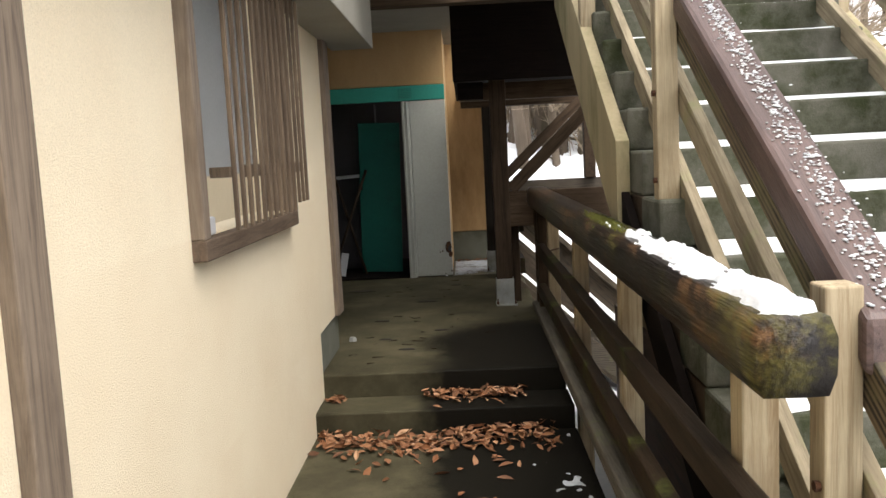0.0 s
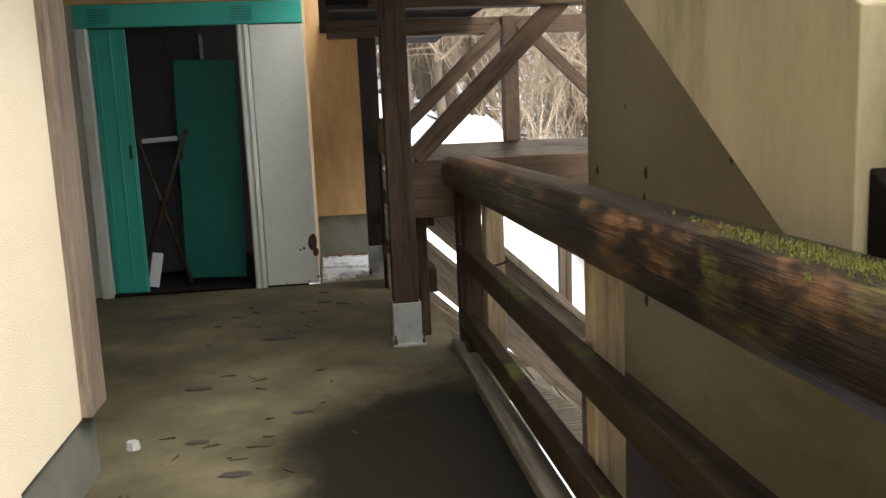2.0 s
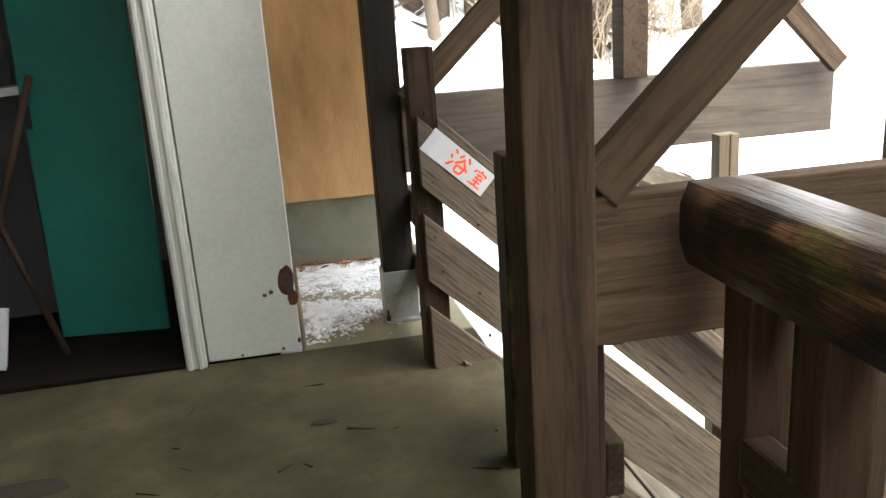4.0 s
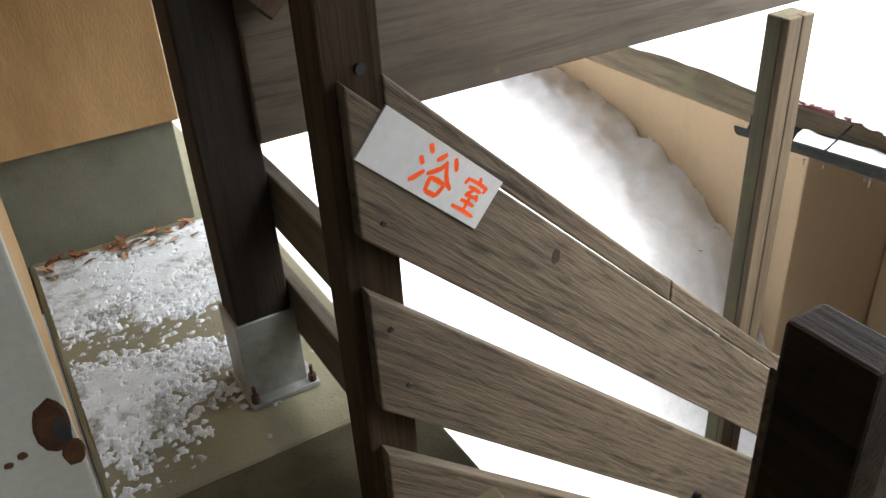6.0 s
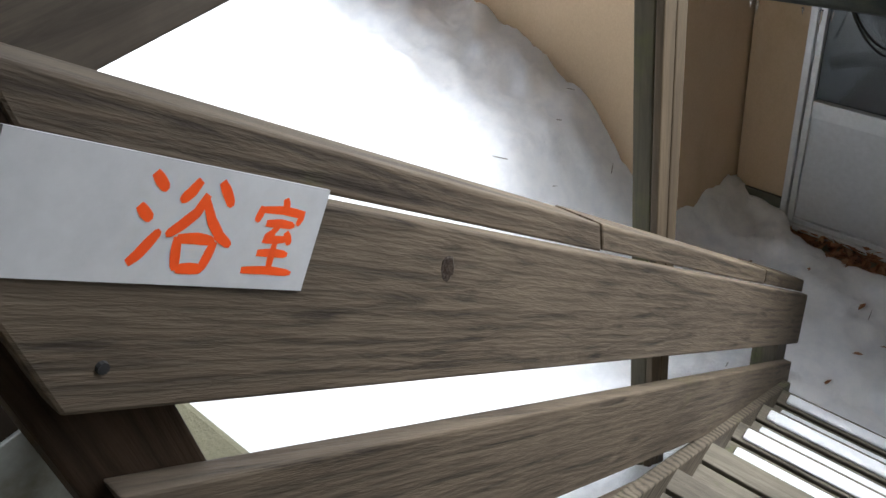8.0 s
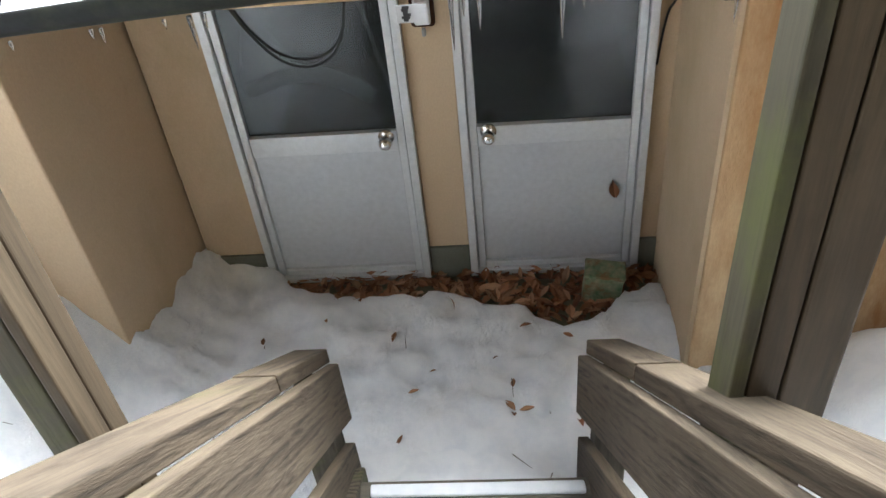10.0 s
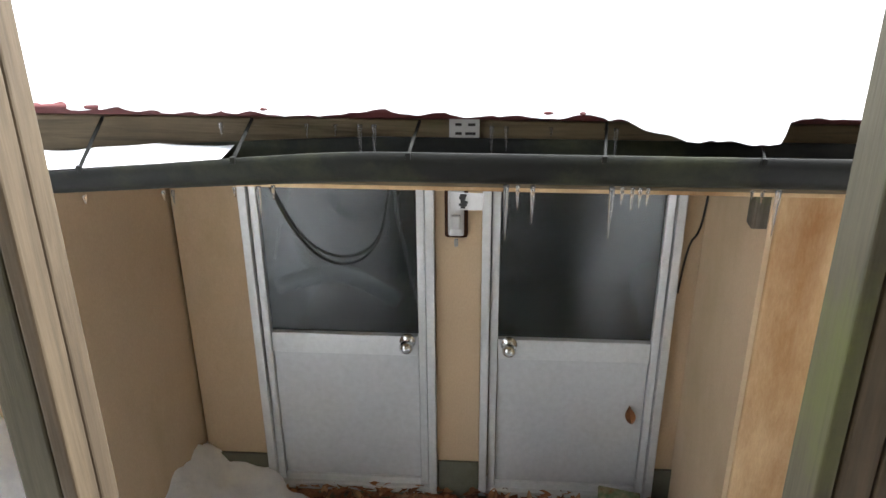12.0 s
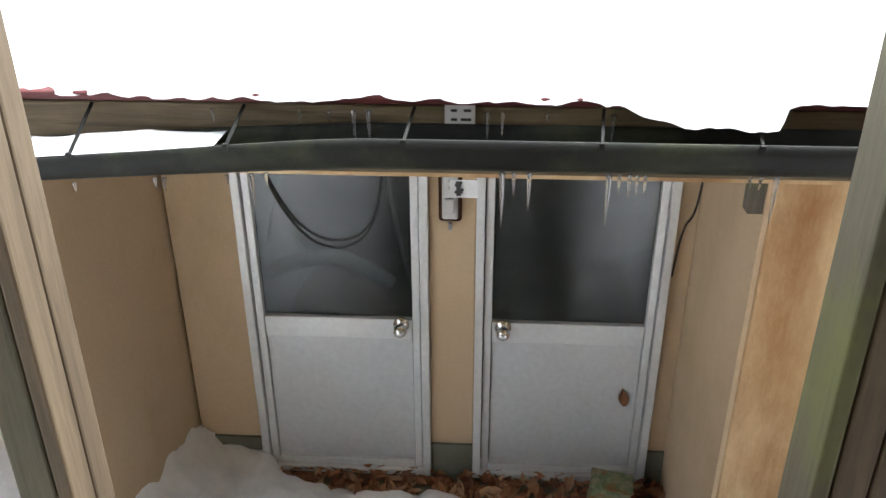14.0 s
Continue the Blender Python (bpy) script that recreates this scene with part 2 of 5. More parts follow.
slush = surface("thin_melting_snow", (0.42, 0.45, 0.47), (0.60, 0.63, 0.65), (0.22, 0.22, 0.20), 16, 110, 0.5, 0.5, 0.004, (0.52, 0.62))
snow_mat, nt, b = nodes_of("snow", 0.7, 0, 0.3)
nt.links.new(ramp(nt, tex(nt, 14, 8), [(0.3, (0.80, 0.82, 0.85)), (0.6, (0.90, 0.91, 0.92))]), b.inputs["Base Color"])
bump(nt, b, tex(nt, 30, 9, rough=0.8), 0.8, 0.025)
walkway_concrete, nt, b = nodes_of("walkway_concrete", 0.7, 0, 0.10)
col = ramp(nt, tex(nt, 1.7, 9, rough=0.65), [(0.3, (0.026, 0.022, 0.012)), (0.5, (0.058, 0.051, 0.029)), (0.72, (0.11, 0.096, 0.057))])
grain = tex(nt, 130, 5)
col = mix(nt, 0.6, col, ramp(nt, grain, [(0.25, grey(0.65)), (0.7, grey(1.0))]), "MULTIPLY")
col = mix(nt, ramp(nt, tex(nt, 5.5, 12, rough=0.78), [(0.56, grey(0)), (0.66, grey(0.8))]), col, (0.06, 0.054, 0.028))
col = mix(nt, ramp(nt, tex(nt, 11, 10, rough=0.8), [(0.60, grey(0)), (0.66, grey(0.85))]), col, (0.035, 0.031, 0.018))
geo = nt.nodes.new("ShaderNodeNewGeometry")
# damp patches where meltwater drips from the railing
wet = None
for px, py, rx, ry in ((1.10, 6.0, 0.62, 0.80), (1.12, 4.2, 0.62, 1.4), (1.05, 5.2, 0.60, 0.5)):
    mp = nt.nodes.new("ShaderNodeMapping")
    mp.inputs["Location"].default_value = (-px / rx, -py / ry, 0)
    mp.inputs["Scale"].default_value = (1 / rx, 1 / ry, 0)
    nt.links.new(geo.outputs["Position"], mp.inputs["Vector"])
    ln = nt.nodes.new("ShaderNodeVectorMath")
    ln.operation = "LENGTH"
    nt.links.new(mp.outputs[0], ln.inputs[0])
    ad = nt.nodes.new("ShaderNodeMath")
    ad.operation = "ADD"
    nz = nt.nodes.new("ShaderNodeMath")
    nz.operation, nz.inputs[1].default_value = "MULTIPLY", 0.9
    nt.links.new(tex(nt, 4.5, 9, rough=0.7), nz.inputs[0])
    nt.links.new(ln.outputs["Value"], ad.inputs[0])
    nt.links.new(nz.outputs[0], ad.inputs[1])
    sub = nt.nodes.new("ShaderNodeMapRange")
    sub.inputs["From Min"].default_value, sub.inputs["From Max"].default_value = 1.68, 1.28
    nt.links.new(ad.outputs[0], sub.inputs["Value"])
    if wet is None:
        wet = sub.outputs[0]
    else:
        mx = nt.nodes.new("ShaderNodeMath")
        mx.operation = "MAXIMUM"
        nt.links.new(wet, mx.inputs[0])
        nt.links.new(sub.outputs[0], mx.inputs[1])
        wet = mx.outputs[0]
col = mix(nt, wet, col, (0.006, 0.005, 0.003))
nt.links.new(col, b.inputs["Base Color"])
bump(nt, b, grain, 0.5, 0.004)
ice, nt, b = nodes_of("ice", 0.08, 0, 0.5)
b.inputs["Transmission Weight"].default_value, b.inputs["IOR"].default_value = 0.9, 1.31
glass, nt, b = nodes_of("figured_glass", 0.12, 0, 0.6)
b.inputs["Transmission Weight"].default_value, b.inputs["IOR"].default_value = 0.95, 1.45
b.inputs["Base Color"].default_value = (0.20, 0.23, 0.23, 1)
bump(nt, b, tex(nt, 45, 3), 0.25, 0.004)
chrome, nt, b = nodes_of("chrome", 0.2, 1.0)
b.inputs["Base Color"].default_value = (0.7, 0.7, 0.68, 1)


# ---- helpers for building ----
def link(name, bm, material, parent=None, smooth=False):
    me = bpy.data.meshes.new(name)
    bmesh.ops.recalc_face_normals(bm, faces=bm.faces)
    bm.to_mesh(me)
    bm.free()
    for mm in material if isinstance(material, (list, tuple)) else [material]:
        me.materials.append(mm)
    if smooth:
        for p in me.polygons:
            p.use_smooth = True
    ob = new(name, me)
    if parent:
        ob.parent = parent
    return ob


def part(name, bm, material, parent, label="", smooth=False):
    ob = link(name, bm, material, parent, smooth)
    if label:
        tagged(ob, label)
    return ob


def box(bm, x0, x1, y0, y1, z0, z1, bevel=0.0, m=None):
    """A box with its edges rounded a little; m turns and shifts it."""
    vs = [bm.verts.new((x, y, z)) for x in (x0, x1) for y in (y0, y1) for z in (z0, z1)]
    fs = [bm.faces.new([vs[i] for i in q]) for q in ((0, 1, 3, 2), (4, 6, 7, 5), (0, 4, 5, 1), (2, 3, 7, 6), (0, 2, 6, 4), (1, 5, 7, 3))]
    if m is not None:
        bmesh.ops.transform(bm, matrix=m, verts=vs)
    if bevel:
        es = list({e for f in fs for e in f.edges})
        bmesh.ops.bevel(bm, geom=es, offset=bevel, segments=2, affect="EDGES", profile=0.5)
    return vs


def boxed(x0, x1, y0, y1, z0, z1, bevel=0.0, m=None):
    bm = bmesh.new()
    box(bm, x0, x1, y0, y1, z0, z1, bevel, m)
    return bm


def beam_between(a, b, w, h, up=(0, 0, 1), bevel=0.004, cuts=6, wear=0.002):
    """A timber of width w and depth h from a to b in its own frame: length along local x. Returns the mesh and its pose."""
    a, b = Vector(a), Vector(b)
    d = b - a
    xx = d.normalized()
    yy = Vector(up).cross(xx).normalized()
    zz = xx.cross(yy)
    m = Matrix((xx, yy, zz)).transposed().to_4x4()
    m.translation = a
    L = d.length
    bm = boxed(0, L, -w / 2, w / 2, -h / 2, h / 2, bevel)
    return bm, m


def timber(name, a, b, w, h, material, parent=None, up=(0, 0, 1), label="", bevel=0.005):
    bm, m = beam_between(a, b, w, h, up, bevel)
    ob = link(name, bm, material, parent)
    ob.matrix_world = m
    if parent:
        ob.matrix_parent_inverse = parent.matrix_world.inverted()
    if label:
        tagged(ob, label)
    return ob


def thing(name, at, label, category, group="", kind=""):
    e = new(name)
    e.location = at
    e.matrix_world = Matrix.Translation(at)
    return tagged(e, label, category, group, kind)


def under(ob, parent):
    """Hang a part built in world coordinates under a thing."""
    ob.parent = parent
    ob.matrix_parent_inverse = parent.matrix_world.inverted()
    return ob


def solid(name, x0, x1, y0, y1, z0, z1, material, label="", category="", kind="structure", bevel=0.006, parent=None):
    """A box-shaped body whose origin lies at its base."""
    cx, cy = (x0 + x1) / 2, (y0 + y1) / 2
    ob = link(name, boxed(x0 - cx, x1 - cx, y0 - cy, y1 - cy, 0, z1 - z0, bevel), material)
    ob.location = (cx, cy, z0)
    ob.matrix_world = Matrix.Translation((cx, cy, z0))
    if parent:
        under(ob, parent)
    else:
        tagged(ob, label, category, "", kind)
    return ob


# ---- the setting ----
def ease(a, b, v):
    t = max(0.0, min(1.0, (v - a) / (b - a)))
    return t * t * (3 - 2 * t)


BANK = ((9.80, -1.62), (10.0, -1.48), (10.2, -1.13), (10.4, -0.79), (10.6, -0.68), (10.95, -0.53), (11.4, -0.40), (11.8, -0.34), (13.0, -0.18))


def snow_height(x, y):
    """Height of the snow-covered ground: a bank shed by the bath roof, a hollow before the doors, a slope behind."""
    low = -0.95 - 0.67 * ease(1.6, 3.3, x)
    bank = -1.62
    for (ya, za), (yb, zb) in zip(BANK, BANK[1:]):
        if ya <= y <= yb:
            bank = za + (zb - za) * (y - ya) / (yb - ya)
    if y > BANK[-1][0]:
        bank = BANK[-1][1]
    h = low + (bank - low) * ease(1.5, 3.1, x) if y > 9.35 else low
    if y > 9.35 and x < 3.4:
        h = max(h, low + 0.6 * ease(9.8, 12, y))
    h += 0.62 * math.exp(-((y - 7.5) / 0.42) ** 2 - ((x - 3.2) / 0.4) ** 2)
    if 8.0 < y < 10.05 and x > 3.4:
        edge = 4.19 + 0.2 * ease(9.4, 9.95, y) + 0.07 * noise.noise((y * 3.1, 2, 0)) - 0.24 * math.exp(-((y - 8.50) / 0.24) ** 2)
        h -= 0.16 * ease(edge - 0.07, edge + 0.05, x)
    h += (0.58 - 0.36 * ease(2.2, 4.2, x)) * max(0.0, min(y, 15.0) - 12.2) + 0.30 * max(0.0, y - 15.0) ** 0.97
    if x > 8:
        h += 0.10 * (x - 8)
    rough = 0.05 * noise.noise((x * 1.6, y * 1.6, 0)) + 0.045 * noise.noise((x * 5, y * 5, 3)) + 0.045 * noise.noise((x * 12, y * 12, 8)) + 0.020 * noise.noise((x * 31, y * 31, 5))
    return min(h, 16) + rough * (1 + 2 * ease(14, 22, y))


def ground():
    xs = sorted(set([-60, -40, -25, -15, -9, -5, -3] + [round(-2 + 0.4 * i, 3) for i in range(9)] + [round(1.3 + 0.035 * i, 4) for i in range(96)] + [5.2, 5.8, 6.5, 7.5, 9, 11, 13, 16, 20, 25, 32, 40, 60]))
    ys = sorted(set([-60, -35, -20, -12, -8, -5] + [round(-3 + 0.5 * i, 3) for i in range(18)] + [round(6 + 0.1 * i, 3) for i in range(20)] + [round(8 + 0.035 * i, 4) for i in range(145)] + [round(13 + 0.5 * i, 2) for i in range(24)] + [26, 28, 31, 35, 40, 48, 60]))
    bm = bmesh.new()
    grid = [[bm.verts.new((x, y, snow_height(x, y) if not (x < 1.2 and y < 9.5) else -0.9)) for y in ys] for x in xs]
    for i in range(len(xs) - 1):
        for j in range(len(ys) - 1):
            bm.faces.new((grid[i][j], grid[i + 1][j], grid[i + 1][j + 1], grid[i][j + 1]))
    tagged(link("ground", bm, snow_mat, None, True), "snow-covered ground rising to a wooded slope", "ground", kind="structure")


ground()
WX = -0.186
# walkway floors
solid("floor", -2.4, 1.34, 5.33, 9.45, -0.95, 0.0, walkway_concrete, "worn damp concrete walkway floor with dark stains", "floor", bevel=0.012)
solid("floor_annex", 0.58, 1.34, 9.45, 12.0, -0.95, -0.003, concrete, "concrete floor beside the annex under thin snow", "floor", bevel=0.012)
solid("floor_lower", WX - 0.1, 1.36, -4.0, 5.0, -0.95, -0.29, walkway_concrete, "lower concrete walkway floor", "floor", bevel=0.012)
solid("step", WX - 0.1, 1.35, 5.0, 5.33, -0.95, -0.148, walkway_concrete, "concrete step in the walkway", "step", bevel=0.012)
# house wall along the walkway, with the window opening
wy0, wy1, wz0, wz1 = 3.07, 4.58, 1.10, 2.30
solid("wall_house_low", WX - 0.16, WX, -4.0, 6.02, 0.27, wz0, plaster, "cream stucco wall of the house", "wall", bevel=0)
solid("wall_house_foot", WX - 0.16, WX - 0.002, -4.0, 5.335, -0.29, 0.268, plaster, "cream stucco wall foot", "wall", bevel=0)
solid("wall_house_near", WX - 0.16, WX, -4.0, wy0, wz0, 2.9, plaster, "cream stucco wall of the house", "wall", bevel=0)
solid("wall_house_far", WX - 0.16, WX, wy1, 6.02, wz0, 2.9, plaster, "cream stucco wall of the house", "wall", bevel=0)
solid("wall_house_head", WX - 0.16, WX, wy0, wy1, wz1, 2.9, plaster, "cream stucco wall over the window", "wall", bevel=0)
solid("baseboard", WX - 0.16, WX - 0.012, 5.336, 6.10, 0.0, 0.268, plinth_mat, "grey concrete plinth of the house wall", "plinth")
solid("wall_house_end", -2.4, WX - 0.16, 5.96, 6.10, 0.0, 2.9, plaster, "cream stucco end wall of the house", "wall")
solid("wall_recess", -2.4, -2.3, 6.08, 9.45, 0.0, 2.7, plaster, "wall closing the recess beside the house", "wall")
solid("wall_room_back", -1.4, -1.28, 1.5, 5.96, 0.27, 2.9, shaded_room_grey, "grey inner wall seen through the window, darkened for indoor shade", "wall")
# annex with the sliding door
solid("wall_annex_head", -2.3, 0.58, 9.45, 9.55, 2.12, 2.75, ochre, "ochre stucco wall above the door head", "wall")
solid("wall_annex_left", -2.3, -1.02, 9.455, 9.55, 0.0, 2.12, white_paint, "pale grey panelled wall beside the door", "wall")
solid("wall_annex_side", 0.48, 0.576, 9.55, 10.72, 0.0, 2.75, ochre, "ochre stucco side wall of the annex", "wall")
solid("wall_annex_far", 0.48, 1.17, 10.72, 10.84, 0.375, 2.75, ochre, "ochre stucco wall with streaks", "wall")
solid("baseboard_annex", 0.48, 1.15, 10.74, 10.84, -0.2, 0.375, plinth_mat, "damp green concrete plinth of the annex", "plinth")
solid("wall_room_far", -2.3, 0.48, 11.2, 11.3, 0.0, 2.75, shaded_room_grey, "grey back wall of the dark store room", "wall")
solid("wall_room_left", -2.4, -2.3, 9.45, 11.3, 0.0, 2.75, shaded_room_grey, "grey side wall of the store room", "wall")
solid("floor_room", -2.3, 0.48, 9.55, 11.2, -0.1, 0.006, shaded_wood, "floor of the store room, indoor shade in its colour", "floor")
solid("ceiling", -2.4, 0.698, 5.6, 11.3, 2.70, 2.8, ceiling_mat, "pale boarded ceiling over the walkway", "ceiling")
solid("ceiling_eave", WX - 0.3, 0.30, -4.0, 5.6, 2.72, 2.85, ceiling_mat, "eave soffit of the house", "ceiling")


# ---- trestle that carries the upper deck ----
def deck_post(y, x0=1.0, top=1.98, mat=brown_z):
    t = thing("deck_post", (x0 + 0.075, y, 0), "dark brown square timber post in a galvanised steel shoe", "post", "posts of the deck")
    part("post", boxed(-0.07, 0.07, -0.06, 0.06, 0.03, top, 0.006), mat, t)
    shoe = part("shoe", boxed(-0.078, 0.078, -0.068, 0.068, 0.006, 0.235, 0.003), steel, t, "galvanised steel shoe")
    part("base_plate", boxed(-0.085, 0.10, -0.10, 0.085, -0.002, 0.012, 0.002), steel, t, "steel base plate")
    for sx, sy in ((0.085, -0.085), (-0.07, -0.085)):
        bm = bmesh.new()
        bmesh.ops.create_cone(bm, cap_ends=True, segments=6, radius1=0.011, radius2=0.011, depth=0.022, matrix=Matrix.Translation((sx, sy, 0.022)))
        bmesh.ops.create_cone(bm, cap_ends=True, segments=8, radius1=0.005, radius2=0.005, depth=0.05, matrix=Matrix.Translation((sx, sy, 0.035)))
        part("bolt", bm, rust, t, "rusty bolt")
    return t


deck_post(7.56)
deck_post(9.72, 0.977, mat=wet_shaded_post)
TRESS = "timbers of the deck frame"


def lone_timber(name, a, b, w, h, mat, label, category="beam", up=(0, 0, 1), kind=""):
    return tagged(timber(name, a, b, w, h, mat, None, up), label, category, TRESS, kind)


lone_timber("tie_beam", (1.145, 7.56, 0.847), (2.9, 7.56, 0.847), 0.06, 0.31, brown_x, "brown horizontal tie beam bolted to the deck post")
lone_timber("tie_beam", (1.115, 9.675, 0.85), (3.2, 9.66, 0.85), 0.07, 0.33, stained_x, "grey-brown weathered tie beam with water stains")
lone_timber("brace", (1.16, 7.545, 1.015), (2.10, 7.545, 1.93), 0.045, 0.105, brown_x, "dark brown diagonal brace between post and deck", "brace")
lone_timber("brace", (1.13, 9.60, 1.00), (2.10, 9.60, 1.90), 0.045, 0.105, brown_x, "dark brown diagonal brace between post and deck", "brace")
lone_timber("brace", (3.17, 9.56, 1.0), (2.24, 9.56, 1.92), 0.045, 0.09, brown_x, "weathered diagonal brace with a split end", "brace")
lone_timber("strut", (2.16, 9.62, 1.017), (2.16, 9.62, 1.98), 0.12, 0.12, brown_z, "brown upright strut standing on the tie beam", "strut", (0, 1, 0))
lone_timber("head_beam", (0.75, 7.56, 1.87), (2.9, 7.56, 1.87), 0.11, 0.145, brown_x, "brown head beam under the deck")
lone_timber("head_beam", (0.75, 9.70, 1.92), (3.2, 9.70, 1.92), 0.11, 0.13, brown_x, "brown head beam under the deck")
for yy, xx, top in ((8.34, 2.55, 1.98), (9.40, 2.515, 0.76)):
    p = thing("outer_post", (xx, yy, -1.7), "greenish grey post of planks nailed together", "post", "posts of the deck")
    h = top + 1.7
    if yy > 9:
        slabs = ((-0.05, 0.045, -0.010, 0.042, post_green), (-0.052, -0.002, -0.034, -0.012, tan_z), (0.001, 0.046, -0.034, -0.012, tan_z))
    else:
        slabs = ((-0.05, 0.045, 0.052, 0.075, post_green), (-0.048, 0.045, 0.004, 0.049, tan_z), (-0.05, 0.045, -0.07, 0.001, tan_z))
    for xa, xb, ya, yb, mat in slabs:
        part("plank", boxed(xa, xb, ya, yb, 0, h, 0.004), mat, p)
solid("deck_floor", 0.70, 1.90, 7.30, 12.0, 2.0, 2.10, shaded_wood, "underside of the upper deck, its shade put into the colour", "deck")
solid("deck_fascia", 0.70, 1.80, 7.25, 7.298, 1.945, 2.70, shaded_wood, "fascia of the upper deck, its shade put into the colour", "fascia")
solid("bracket_block", 0.735, 0.95, 7.34, 7.50, 1.80, 1.94, shaded_wood, "dark corbel under the deck with a pale cut end", "corbel", kind="", bevel=0.004)
solid("beam_house", WX + 0.002, 0.125, 1.0, 6.53, 2.16, 2.70, ceiling_mat, "whitewashed beam under the eave", "beam")
solid("cross_beam", WX + 0.002, 1.78, 6.55, 6.67, 2.46, 2.695, brown_x, "brown cross beam over the walkway", "beam")
# added out of view to keep skylight off the annex wall
solid("ceiling_porch", 0.702, 2.0, 6.55, 7.248, 2.70, 2.8, ceiling_mat, "unseen ceiling sheet added beside the deck to block light", "ceiling")
solid("corner_post", WX - 0.11, WX + 0.035, 5.91, 6.105, 0.27, 2.7, frame_wood, "weathered wooden corner post of the house wall", "post")
solid("wall_post", WX - 0.02, WX + 0.04, 1.84, 1.98, -0.29, 2.72, frame_wood, "weathered wooden post on the house wall", "post")


# ---- window with its lattice ----
def lattice_window():
    t = thing("window_1", (WX, 3.7, 1.05), "wooden lattice window, its sliding pane ajar", "window", kind="structure")
    y0, y1, z0, z1 = 3.035, 4.625, 1.02, 2.34
    for nm, bx in (("window_sill", (WX - 0.1, WX + 0.055, y0, y1, z0, z0 + 0.075)), ("window_frame", (WX - 0.1, WX + 0.05, y0, y0 + 0.075, z0 + 0.075, z1)),
                   ("window_frame", (WX - 0.1, WX + 0.05, y1 - 0.06, y1, z0 + 0.075, z1)), ("window_frame", (WX - 0.1, WX + 0.05, y0, y1, z1, z1 + 0.07))):
        under(link(nm, boxed(*bx, 0.006), frame_wood_y if "sill" in nm else frame_wood), t)
    n = 14
    for i in range(n):
        y = 3.17 + (4.52 - 3.17) * i / (n - 1)
        under(link("lattice_bar", boxed(WX + 0.120, WX + 0.136, y, y + 0.020, 1.115 if i < 11 else 1.15, 2.36, 0.003), lattice_wood), t)
    for z in (1.30, 2.1):
        under(link("lattice_rail", boxed(WX + 0.075, WX + 0.108, 3.48, 4.55, z, z + 0.05, 0.003), lattice_wood), t)
    for y in (3.3, 4.35):
        under(link("lattice_bracket", boxed(WX + 0.0, WX + 0.078, y, y + 0.03, 1.305, 1.345, 0.003), lattice_wood), t)
    under(link("pane", boxed(WX - 0.10, WX - 0.09, 3.08, 4.40, 1.31, 2.3), pane_grey), t)


lattice_window()


# ---- handrail along the walkway ----
def walkway_fence():
    t = thing("walkway_fence", (1.4, 4.5, -0.29), "wet mossy log handrail with square posts and plank rails", "fence")
    bm = bmesh.new()
    n, seg = 48, 14
    y0, y1 = 1.80, 7.46
    rows = []
    for i in range(n + 1):
        y = y0 + (y1 - y0) * i / n
        u = (y - y0) / (y1 - y0)
        cx = 1.395 - 0.02 * u
        top = 1.0 + 0.03 * u
        ring = []
        for k in range(seg):
            a = 2 * math.pi * k / seg
            ca, sa = math.cos(a), math.sin(a)
            sq = 0.080 / max(abs(ca), abs(sa), 0.78)
            r = sq + 0.004 * noise.noise((ca * 2, y * 3, sa * 2)) + 0.002 * noise.noise((ca * 5, y * 11, sa * 5))
            ring.append(bm.verts.new((cx + r * ca, y, top - 0.078 + r * sa * 0.98)))
        rows.append(ring)
    for a, b in zip(rows, rows[1:]):
        for k in range(seg):
            bm.faces.new((a[k], a[(k + 1) % seg], b[(k + 1) % seg], b[k]))
    bm.faces.new(rows[0])
    bm.faces.new(rows[-1])
    under(link("handrail", bm, log_y, None, True), t)
    for y in (2.19, 3.74, 5.27, 6.87):
        under(link("post", boxed(1.40, 1.49, y - 0.045, y + 0.045, -0.7, 0.86, 0.006), pale_z), t)
    for z, d in ((0.48, 0.10), (0.14, 0.11)):
        o = under(link("rail", boxed(1.335, 1.395, 1.92, 7.3, z, z + d, 0.008), plank_y), t)
    under(link("curb", boxed(1.30, 1.39, 0.5, 7.4, -0.03, 0.05, 0.012), wood_y), t)
    for y in (7.12, 7.33):
        under(link("post", boxed(1.34, 1.43, y - 0.045, y + 0.045, -0.3, 0.92, 0.006), brown_z), t)
    return t


walkway_fence()


def rail_snow():
    bm = bmesh.new()
    rows = []
    n, m = 260, 15
    for i in range(n + 1):
        y = 1.82 + 2.65 * i / n
        u = (y - 1.70) / 5.76
        fade = max(0.0, min(1.0, (4.35 - y) / 1.5)) * min(1.0, (y - 1.80) / 0.06)
        row = []
        for k in range(m):
            s = k / (m - 1) * 2 - 1
            patch = 0.55 * noise.noise((y * 6, s * 1.6, 2)) + 0.30 * noise.noise((y * 17, s * 4, 5)) + 0.12 * noise.noise((y * 40, s * 9, 9))
            cover = fade * 1.0 - 0.60 - 0.8 * max(0.0, abs(s - 0.12) - 0.40) + patch * 1.0
            h = 0.034 * math.tanh(max(0.0, cover) * 2.2) - (0.014 if cover <= 0 else 0.0) - 0.012 * s * s
            row.append(bm.verts.new((1.402 - 0.02 * u + s * 0.072, y, 1.002 + 0.03 * u + h)))
        rows.append(row)
    for a, b2 in zip(rows, rows[1:]):
        for k in range(m - 1):
            bm.faces.new((a[k], a[k + 1], b2[k + 1], b2[k]))
    tagged(link("snow_on_handrail", bm, snow_mat, None, True), "patchy melting snow lying on the log handrail", "snow")


rail_snow()


